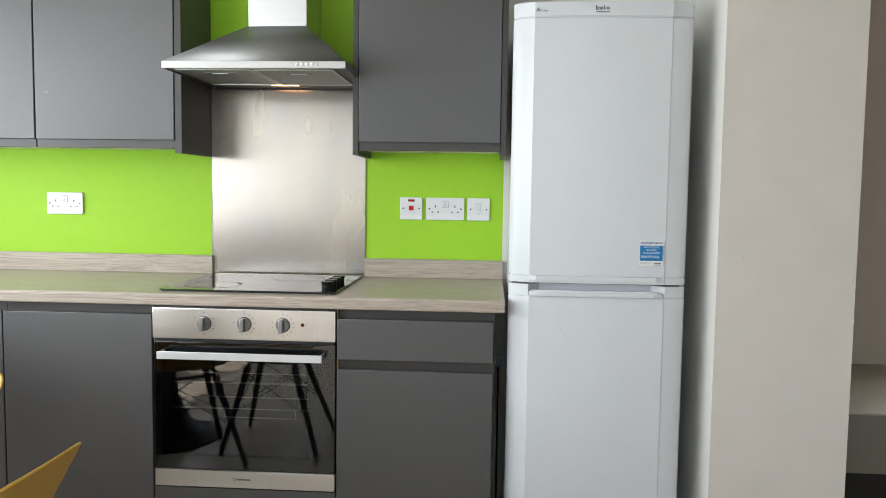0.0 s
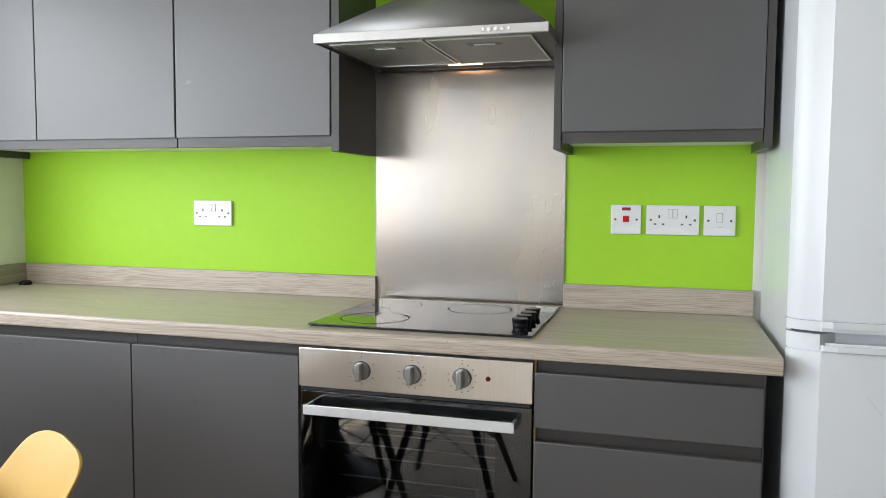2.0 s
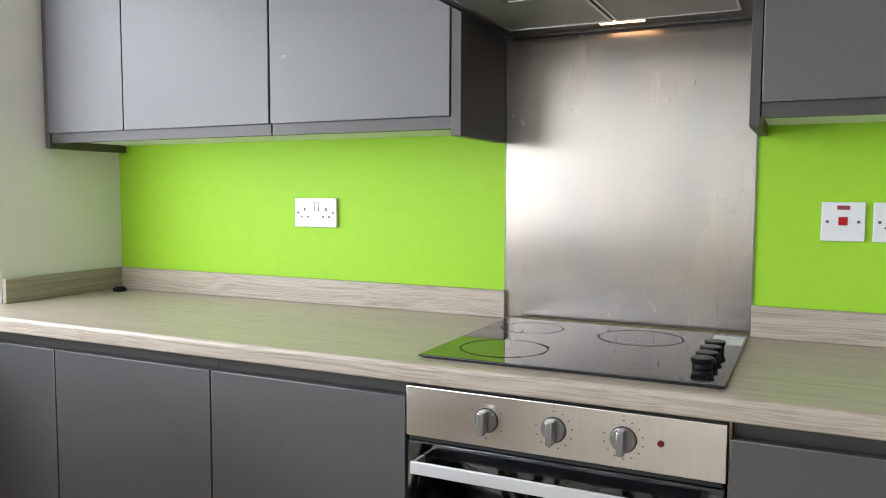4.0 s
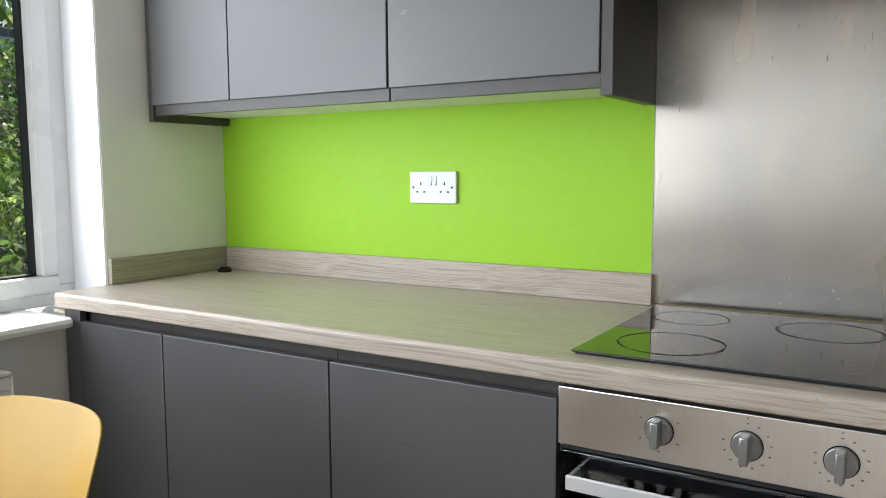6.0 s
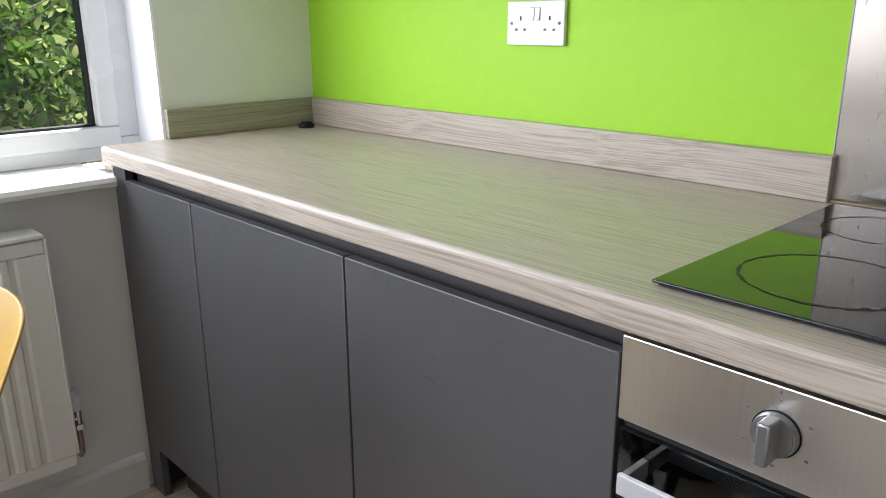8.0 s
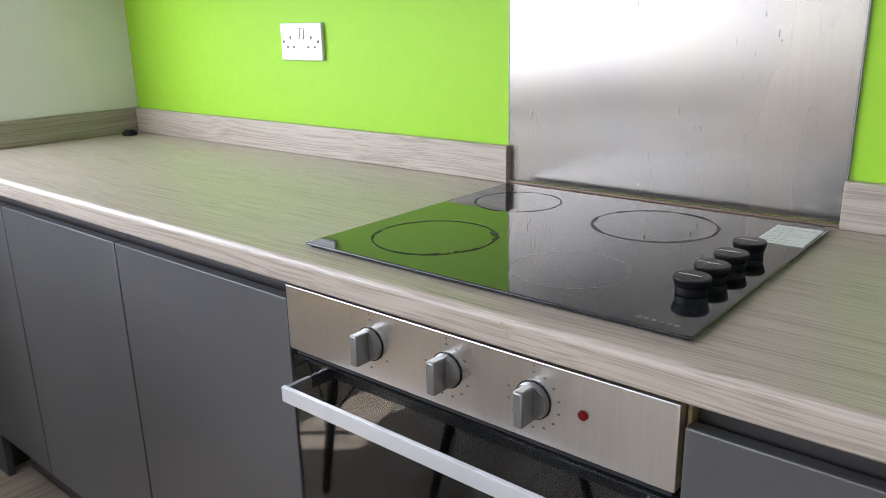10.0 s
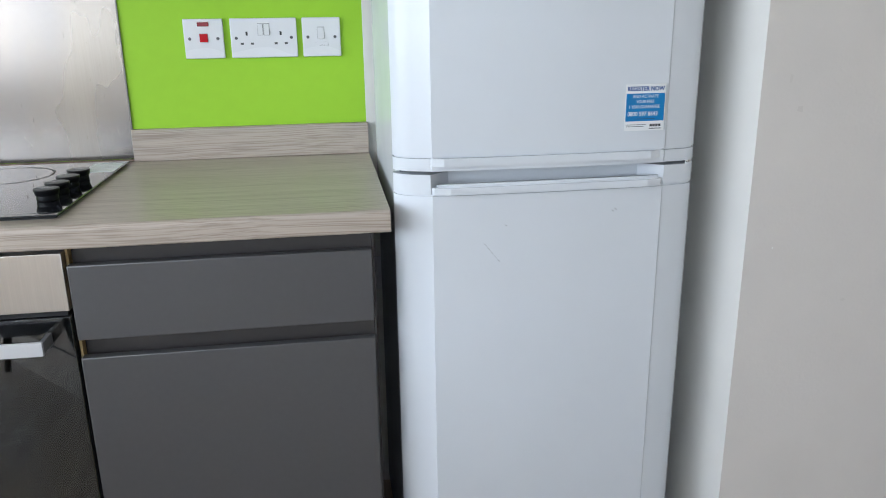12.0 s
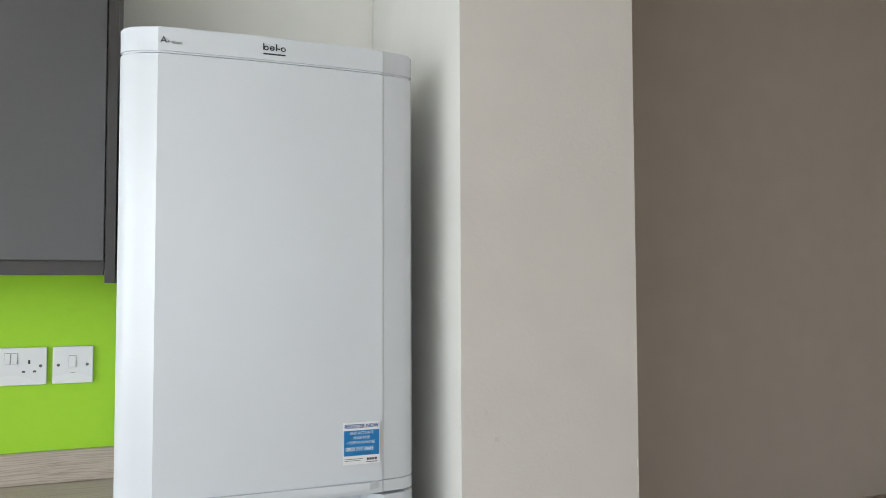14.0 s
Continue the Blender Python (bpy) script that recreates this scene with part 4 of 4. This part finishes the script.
    part("hinge", rod(bmesh.new(), (x1 - 0.014, 2.335, 0.958), (x1 - 0.014, 2.335, 0.967), 0.007, seg=16), CHROME, f)
    for fx in (x0 + 0.05, x1 - 0.05):
        for fy in (2.42, 2.82):
            part("foot", rod(bmesh.new(), (fx, fy, 0.0), (fx, fy, 0.035), 0.018, seg=14), BLACK_PLASTIC, f)
    yy = 2.3012
    s = part("sticker", B(0.469, 0.541, yy + 0.0008, yy + 0.0016, 1.0240, 1.1030), PAPER, up, "blue and white register now sticker")
    part("blue_panel", B(0.4705, 0.5395, yy + 0.0003, yy + 0.0007, 1.0405, 1.0875), BLUE, s)
    lettering("heading", "REGISTER NOW", 0.0103, (0.4715, yy + 0.0004, 1.0920), plain("blue_ink", (0.03, 0.10, 0.33), 0.5), s, wide=0.90, bold=0.0002)
    for i, t in enumerate(("AND ACTIVATE", "YOUR FREE", "1 YEAR GUARANTEE")):
        w = (0.047, 0.034, 0.060)[i]
        lettering("line", t, 0.0076, (0.5052 - w / 2, yy + 0.0001, 1.0800 - i * 0.0088), PAPER, s, wide=(0.86, 0.84, 0.80)[i])
    lettering("phone_number", "0800 597 8643", 0.0104, (0.4735, yy + 0.0001, 1.0495), PAPER, s, wide=0.87, bold=0.0001)
    bm = bmesh.new()
    box(bm, 0.4720, 0.5075, yy + 0.0004, yy + 0.0007, 1.0340, 1.0348)
    box(bm, 0.4720, 0.5040, yy + 0.0004, yy + 0.0007, 1.0310, 1.0318)
    box(bm, 0.5140, 0.5360, yy + 0.0004, yy + 0.0007, 1.0270, 1.0282)
    box(bm, 0.487, 0.523, yy - 0.0001, yy + 0.0002, 1.0440, 1.0448)
    for i in range(4):
        box(bm, 0.5150 + i * 0.0052, 0.5190 + i * 0.0052, yy + 0.0004, yy + 0.0007, 1.0308, 1.0352)
    part("maker_mark", bm, INK, s)
    yc = 2.3020
    lettering("energy_letter", "A", 0.017, (0.138, yc + 0.0012, 1.7915), INK, f, "printed energy class")
    lettering("energy_class", "+ class", 0.0085, (0.149, yc + 0.0006, 1.7915), PALE_INK, f, wide=1.1)
    bm = bmesh.new()
    yc = 2.2985
    x = 0.316
    box(bm, x, x + 0.0022, yc, yc + 0.0006, 1.7960, 1.8090)
    flat_disc(bm, x + 0.0055, yc, 1.8000, 0.0045, 0.002)
    flat_disc(bm, x + 0.0165, yc, 1.8000, 0.0045, 0.002)
    box(bm, x + 0.0125, x + 0.0205, yc, yc + 0.0006, 1.7993, 1.8006)
    box(bm, x + 0.0232, x + 0.0254, yc, yc + 0.0006, 1.7960, 1.8090)
    box(bm, x + 0.0256, x + 0.0310, yc, yc + 0.0006, 1.7990, 1.8012)
    flat_disc(bm, x + 0.0370, yc, 1.8000, 0.0045, 0.002)
    box(bm, x, x + 0.041, yc, yc + 0.0006, 1.7880, 1.7905)
    part("maker_mark", bm, INK, f, "dark maker's mark with a bar under it")
    bm = bmesh.new()
    rnd = random.Random(11)
    for cx, cz, a, n in ((0.225, 0.835, -0.9, 5), (0.262, 0.868, 0.2, 1), (0.42, 1.44, 0.3, 0), (0.455, 0.885, 0.4, 2)):
        for i in range(n):
            sx, sz = cx + i * 0.006, cz + i * 0.006 * math.tan(a)
            q = [bm.verts.new((sx + u, 2.2998, sz + v)) for u, v in ((-0.002, 0.0012), (0.0025, -0.0018), (0.002, -0.0024), (-0.0022, 0.0006))]
            bm.faces.new(q)
    tagged(part("scuffs", bm, PALE_INK, lo, "small dark scuff marks"), kind="stuff")


fridge()


# ---- sockets and switches ----
def plate(x0, x1, z0, z1, kind, label):
    y = NY - 0.0005
    t = thing("wall_socket" if kind != "cooker" else "cooker_switch", ((x0 + x1) / 2, y, z0), label, "socket" if kind != "cooker" else "switch",
              "electrical plates on the green wall")
    bm = B(x0, x1, y - 0.0095, y, z0, z1, 0.0022, 3)
    part("plate", bm, PLASTIC_W, t)
    cx, cz = (x0 + x1) / 2, (z0 + z1) / 2
    yf = y - 0.0097
    for sx in (x0 + 0.0125, x1 - 0.0125):
        s = part("screw", rod(bmesh.new(), (sx, yf + 0.0004, cz), (sx, yf - 0.0006, cz), 0.0036, 0.0033, 16), SCREW, t)
        part("slot", B(sx - 0.0028, sx + 0.0028, yf - 0.0008, yf - 0.0006, cz - 0.0005, cz + 0.0005), DARK_SLOT, s)

    def rocker(a, b, c, d, m=PLASTIC_W, name="rocker"):
        # flat grey plate paints the shadow line round the rocker
        fr = part("switch_shadow", B(a - 0.0006, b + 0.0010, yf - 0.0002, yf + 0.0004, c - 0.0006, d + 0.0012), SHADOW_LINE, t)
        bm = prism(bmesh.new(), [(yf - 0.0002, c), (yf - 0.0045, c), (yf - 0.0018, (c + d) / 2), (yf - 0.0012, d), (yf - 0.0002, d)], a, b, "x")
        part(name, bm, m, t)

    if kind == "double":
        for s in (-1, 1):
            rocker(cx + (-0.0125 if s < 0 else 0.0015), cx + (-0.0015 if s < 0 else 0.0125), cz + 0.006, cz + 0.030)
            ex = cx + s * 0.0375
            bm = bmesh.new()
            box(bm, ex - 0.0022, ex + 0.0022, yf - 0.0002, yf + 0.0002, cz + 0.0055, cz + 0.0140)
            part("earth_slot", bm, DARK_SLOT, t)
            bm = bmesh.new()
            for q in (-0.0112, 0.0112):
                box(bm, ex + q - 0.0034, ex + q + 0.0034, yf - 0.0002, yf + 0.0002, cz - 0.0145, cz - 0.0100)
            part("pin_slots", bm, SHUTTER, t)
    elif kind == "spur":
        rocker(cx - 0.0085, cx + 0.0060, cz - 0.004, cz + 0.021)
        part("fuse_carrier", B(cx - 0.0150, cx + 0.0150, yf - 0.0012, yf + 0.0002, cz - 0.0195, cz - 0.0110, 0.0006), PLASTIC_W, t)
        part("fuse_slot", B(cx - 0.0060, cx + 0.0060, yf - 0.0015, yf - 0.0012, cz - 0.0185, cz - 0.0178), DARK_SLOT, t)
    else:
        part("neon", B(cx - 0.0120, cx + 0.0130, yf - 0.0015, yf + 0.0002, cz + 0.0265, cz + 0.0355, 0.0006), RED_DARK, t, "dark red indicator window")
        rocker(cx - 0.0085, cx + 0.0085, cz - 0.007, cz + 0.010, RED)


ZS = (1.135, 1.221)
plate(-1.756, -1.608, *ZS, "double", "white double wall socket with switches off on the green wall")
plate(-0.340, -0.254, *ZS, "cooker", "white cooker switch with a red rocker on the green wall")
plate(-0.239, -0.092, *ZS, "double", "white double wall socket beside the cooker switch")
plate(-0.080, 0.006, *ZS, "spur", "white fused spur switch beside the double socket")

# plug and lead behind the drawer unit
so = thing("fridge_socket", (0.052, NY - 0.001, 0.56), "single white socket low on the wall behind the cabinet gap", "socket")
part("plate", B(0.0585, 0.110, NY - 0.010, NY - 0.0005, 0.56, 0.646, 0.002), PLASTIC_W, so)
pl = part("plug", B(0.036, 0.064, NY - 0.052, NY - 0.0105, 0.575, 0.620, 0.006), PLASTIC_W, so, "white plug with a black lead")
tube_pts = [(0.050, NY - 0.035 - 0.006 * math.sin(k * 0.7), 0.576 - 0.03 * k) for k in range(19)]
part("lead", tube(bmesh.new(), tube_pts, 0.0035), BLACK_PLASTIC, so)


# ---- radiator ----
def radiator():
    y0, y1, z0, z1 = 0.70, 2.105, 0.19, 0.752
    r = thing("radiator", (-2.43, 1.4, 0.19), "cream enamelled panel radiator under the window", "radiator")
    bm = bmesh.new()
    n = int((y1 - y0 - 0.06) / 0.0333)
    pts = [(y0, -2.388)]
    for k in range(n):
        a = y0 + 0.03 + k * 0.0333
        pts += [(a, -2.388), (a + 0.006, -2.396), (a + 0.014, -2.396), (a + 0.020, -2.388)]
    pts.append((y1, -2.388))
    o = [(x, y) for y, x in pts] + [(-2.400, y1), (-2.400, y0)]
    prism(bm, o, z0 + 0.03, z1 - 0.045)
    box(bm, -2.400, -2.388, y0, y1, z1 - 0.0445, z1 - 0.012, 0.003)
    box(bm, -2.400, -2.388, y0, y1, z0, z0 + 0.0295, 0.003)
    part("front_panel", bm, RAD_WHITE, r)
    part("rear_panel", B(-2.462, -2.450, y0, y1, z0, z1 - 0.012, 0.003), RAD_WHITE, r)
    part("top_grille", B(-2.466, -2.384, y0 - 0.002, y1 + 0.002, z1 - 0.011, z1, 0.004), RAD_WHITE, r)
    part("side_cover", B(-2.466, -2.384, y1 + 0.0005, y1 + 0.006, z0 + 0.03, z1 - 0.0115, 0.002), RAD_WHITE, r)
    bm = bmesh.new()
    vx, vy = -2.425, 2.128
    rod(bm, (vx, y1 + 0.001, 0.292), (vx, vy, 0.292), 0.010, seg=14)
    rod(bm, (vx, vy, 0.265), (vx, vy, 0.312), 0.0105, seg=14, bev=0.001)
    rod(bm, (vx, vy, 0.262), (vx, vy, 0.276), 0.0145, seg=6)
    v = part("valve", bm, CHROME, r)
    part("valve_cap", lathe(bmesh.new(), [(0.0150, 0.312), (0.0155, 0.330), (0.0140, 0.352), (0.0080, 0.360)], vx, vy, 20), PLASTIC_W, v, "white plastic cap")
    pts = [(vx, vy, 0.263), (vx, vy, 0.215), (vx - 0.004, vy, 0.197), (vx - 0.014, vy, 0.187), (vx - 0.030, vy, 0.183), (WX + 0.001, vy, 0.183)]
    part("pipe", tube(bmesh.new(), pts, 0.0075, 12), COPPER, v)


radiator()


# ---- chairs ----
def chair_shell():
    """Moulded shell; x across, the sitter faces -y."""
    prof = [(-0.225, 0.425, 0.155), (-0.21, 0.440, 0.185), (-0.17, 0.447, 0.205), (-0.08, 0.437, 0.222), (0.0, 0.430, 0.230), (0.08, 0.434, 0.232),
            (0.135, 0.452, 0.232), (0.170, 0.490, 0.230), (0.190, 0.545, 0.226), (0.207, 0.615, 0.214), (0.224, 0.690, 0.207), (0.240, 0.750, 0.201),
            (0.249, 0.782, 0.193), (0.253, 0.798, 0.182), (0.256, 0.809, 0.165), (0.258, 0.8165, 0.140), (0.259, 0.8205, 0.105), (0.260, 0.8225, 0.055)]
    bm = bmesh.new()
    rows = []
    n = 16
    for i, (y, z, w) in enumerate(prof):
        h = max(0, z - 0.47) / 0.35
        y, w = y + 0.1 * h, w * (1 - 0.17 * h ** 1.3)
        s = i / (len(prof) - 1)
        side = 0.055 * math.sin(math.pi * min(1, max(0, (s + 0.02) * 1.05))) ** 0.8 + 0.006
        fwd = max(0, (s - 0.4) / 0.6)
        row = []
        for k in range(n + 1):
            u = 2 * k / n - 1
            e = abs(u) ** 3.0 if fwd < 0.2 else (abs(w * u) / 0.19) ** 3.0
            row.append(bm.verts.new((w * u, y - fwd * 0.055 * e * (1.2 - 0.5 * fwd), z + (1 - fwd) * side * e)))
        rows.append(row)
    for a, b in zip(rows, rows[1:]):
        for k in range(n):
            bm.faces.new((a[k], a[k + 1], b[k + 1], b[k]))
    return bm


def chair():
    c = thing("dining_chair", (0, 0, 0), "yellow moulded plastic dining chair on dark wooden legs", "chair", "yellow chairs round the table")
    sh = part("seat_shell", chair_shell(), YELLOW, c)
    m = sh.modifiers.new("thick", "SOLIDIFY")
    m.thickness, m.offset = 0.006, 0
    m = sh.modifiers.new("smooth", "SUBSURF")
    m.levels = m.render_levels = 1
    tops = [(-0.115, -0.125), (0.115, -0.125), (-0.105, 0.095), (0.105, 0.095)]
    feet = [(-0.215, -0.225), (0.215, -0.225), (-0.205, 0.225), (0.205, 0.225)]
    for (a, b), (d, e) in zip(tops, feet):
        l = part("leg", rod(bmesh.new(), (d, e, 0.006), (a, b, 0.400), 0.0115, 0.0165, 16), DARK_WOOD, c)
        part("foot_pad", rod(bmesh.new(), (d, e, 0.0), (d, e, 0.007), 0.010, seg=12), BLACK_PLASTIC, l)
    bm = bmesh.new()
    for i, j in ((0, 1), (1, 3), (3, 2), (2, 0)):
        def at(q, s):
            return (feet[q][0] + (tops[q][0] - feet[q][0]) * s, feet[q][1] + (tops[q][1] - feet[q][1]) * s, 0.006 + 0.394 * s)
        tube(bm, [at(i, 0.92), at(j, 0.45)], 0.0032, 6)
        tube(bm, [at(i, 0.45), at(j, 0.92)], 0.0032, 6)
    part("wire_brace", bm, WIRE, c, "black crossed wire bracing")
    bm = bmesh.new()
    for i in range(4):
        box(bm, min(tops[i][0], 0) + (0.0 if tops[i][0] < 0 else 0), max(tops[i][0], 0), tops[i][1] - 0.008, tops[i][1] + 0.008, 0.400, 0.412, 0.002)
    box(bm, -0.12, -0.10, -0.12, 0.09, 0.4125, 0.421, 0.002)
    box(bm, 0.10, 0.12, -0.12, 0.09, 0.4125, 0.421, 0.002)
    part("mount", bm, WIRE, c)
    return c


TX, TY = -1.60, 1.00
ch = chair()
PLACES = [(-1.808, 1.532, -8.8), (-1.360, 1.320, 35.5), (-1.010, 1.012, 90)]
for i, (x, y, a) in enumerate(PLACES):
    m = pose(x, y, 0, 0, 0, -a)
    if i == 0:
        first = m
    else:
        copy_thing(ch, m)
ch.matrix_world = first

t = thing("dining_table", (TX, TY, 0), "round dining table on a black trumpet pedestal", "table")
part("tabletop", lathe(bmesh.new(), [(0.55, 0.722), (0.59, 0.728), (0.615, 0.738), (0.612, 0.747), (0.58, 0.750)], TX, TY, 72), mat("white_table_laminate", (0.70, 0.71, 0.71), 0.3), t)
part("pedestal", lathe(bmesh.new(), [(0.27, 0.0), (0.275, 0.008), (0.255, 0.018), (0.18, 0.040), (0.12, 0.09), (0.065, 0.20), (0.048, 0.35), (0.050, 0.55), (0.085, 0.68), (0.16, 0.7215)], TX, TY, 56), BLACK_PLASTIC, t)

# ---- low boarded bench in the alcove ----
b = thing("alcove_bench", (1.9, 2.76, 0.0), "low boarded ledge with a sloping pale top in the dark alcove", "bench")
part("sloping_top", prism(bmesh.new(), [(2.630, 0.499), (2.637, 0.486), (NY - 0.002, 0.600), (NY - 0.002, 0.616)], 1.100, EX - 0.002, "x"), BENCH, b)
part("front_board", B(1.100, EX - 0.002, 2.638, 2.656, 0.278, 0.486, 0.002), BENCH_FRONT, b)
# added black sheet stands in for the deep shade below the front board
part("shade_panel", B(1.135, EX - 0.05, 2.672, 2.684, 0.0, 0.277), BLACK_VOID, b)
bm = bmesh.new()
for lx in (1.101, 2.0, EX - 0.04):
    box(bm, lx, lx + 0.035, 2.66, 2.88, 0.0, 0.484, 0.002)
part("bearers", bm, plain("dark_bearer", (0.05, 0.04, 0.03), 0.8), b)

# ---- outside ----
solid("ground", B(-300, 300, -300, 300, -0.45, -0.15), GRASS, "grass outside the window", "ground", kind="structure")


def hedge(name, cx, cy, sx, sy, z0, z1, count, size, seed, slope=0.0):
    rnd = np.random.default_rng(seed)
    n = count
    p = np.stack([cx + sx * (rnd.random(n) - 0.5) ** 1, cy + sy * (rnd.random(n) - 0.5), z0 + (z1 - z0) * rnd.random(n) ** 0.9], 1)
    bulge = 0.35 * np.sin(p[:, 1] * 2.1 + p[:, 2] * 1.7) + 0.2 * np.sin(p[:, 1] * 5.3 + 1)
    s = (p[:, 2] - z0) / (z1 - z0)
    p[:, 0] += bulge - slope * (s - 0.5)
    p[:, 2] += 0.18 * np.sin(p[:, 1] * 3.1) * (p[:, 2] - z0) / (z1 - z0)
    a = rnd.normal(size=(n, 3))
    a /= np.linalg.norm(a, axis=1)[:, None]
    b = np.cross(a, rnd.normal(size=(n, 3)))
    b /= np.linalg.norm(b, axis=1)[:, None]
    c = np.cross(a, b)
    L = (size * (0.5 + 0.9 * rnd.random(n)))[:, None]
    W = L * 0.50
    vs = np.stack([p - a * L, p - a * L * 0.2 + b * W + c * W * 0.3, p + a * L * 0.45 + b * W * 0.7 + c * W * 0.2, p + a * L, p + a * L * 0.45 - b * W * 0.7 + c * W * 0.2, p - a * L * 0.2 - b * W + c * W * 0.3], 1).reshape(-1, 3)
    faces = [f for i in range(n) for k in [6 * i] for f in ((k, k + 1, k + 5), (k + 1, k + 2, k + 4, k + 5), (k + 2, k + 3, k + 4))]
    me = bpy.data.meshes.new(name)
    me.from_pydata(vs.tolist(), [], faces)
    me.materials.append(LEAF)
    me.polygons.foreach_set("use_smooth", [True] * len(me.polygons))
    return new(name, me)


h = thing("hedge", (-4.6, 3.2, -0.15), "overgrown sunlit bramble hedge outside the window", "hedge")
lv = hedge("leaves", -4.9, 3.4, 0.8, 7.0, -0.15, 2.05, 62000, 0.031, 3, 2.6)
lv.data.transform(Matrix.Translation(-Vector(h.location)))
lv.parent = h
tagged(lv, kind="stuff")
bm = bmesh.new()
rnd = random.Random(9)
for k in range(150):
    x, y, z = rnd.uniform(-5.0, -4.1), rnd.uniform(-0.5, 6.5), rnd.uniform(-0.15, 1.2)
    pts = [(x, y, z)]
    dx, dy, dz = rnd.uniform(-0.1, 0.16), rnd.uniform(-0.2, 0.2), rnd.uniform(0.05, 0.22)
    for i in range(6):
        pts.append((pts[-1][0] + dx, pts[-1][1] + dy, pts[-1][2] + dz))
        dz -= 0.035
    tube(bm, pts, 0.0028, 5)
tw = part("twigs", bm, BARK, h)
tagged(tw, kind="stuff")
h2 = thing("conifer_hedge", (-11.0, 6.5, -0.15), "dark tall conifer hedge beyond the garden building", "hedge")
lv = hedge("leaves", -11.0, 6.5, 2.0, 16, -0.15, 4.4, 12000, 0.14, 5)
lv.data.transform(Matrix.Translation(-Vector(h2.location)))
lv.parent = h2
tagged(lv, kind="stuff")
o = thing("outbuilding", (-8.5, 5.5, -0.15), "low garden building with a felt roof and grey fascia", "building")
part("wall", B(-9.6, -7.6, 1.0, 10.0, -0.15, 2.27), BRICK, o)
part("roof", B(-9.8, -7.45, 0.8, 10.2, 2.42, 2.50, 0.01), ROOF, o)
part("fascia", B(-7.50, -7.46, 0.8, 10.2, 2.28, 2.42, 0.003), FASCIA, o)


# ---- floor planks ----
def planks():
    L, W = 1.285, 0.192
    me_cache = {}
    cols = int((EX - WX) / W) + 1
    for c in range(cols):
        xa = WX + c * W
        xb = min(xa + W, EX)
        off = -((c * 0.47) % 1) * L
        y = SY + off
        while y < NY:
            ya, yb = max(y, SY), min(y + L, NY)
            y += L
            if yb - ya < 0.03 or xb - xa < 0.01:
                continue
            key = (round(xb - xa, 4), round(yb - ya, 4))
            if key not in me_cache:
                bm = B(-(xb - xa) / 2 + 0.0003, (xb - xa) / 2 - 0.0003, -(yb - ya) / 2 + 0.0003, (yb - ya) / 2 - 0.0003, -0.0115, 0.0)
                top = [e for e in bm.edges if all(v.co.z > -0.001 for v in e.verts)]
                bmesh.ops.bevel(bm, geom=top, offset=0.0015, segments=1, affect="EDGES")
                me_cache[key] = finish(bm, "plank", PLANK)
            ob = new("plank", me_cache[key])
            ob.parent = floor
            ob.location = Vector(((xa + xb) / 2, (ya + yb) / 2, 0.0)) - floor.location


planks()
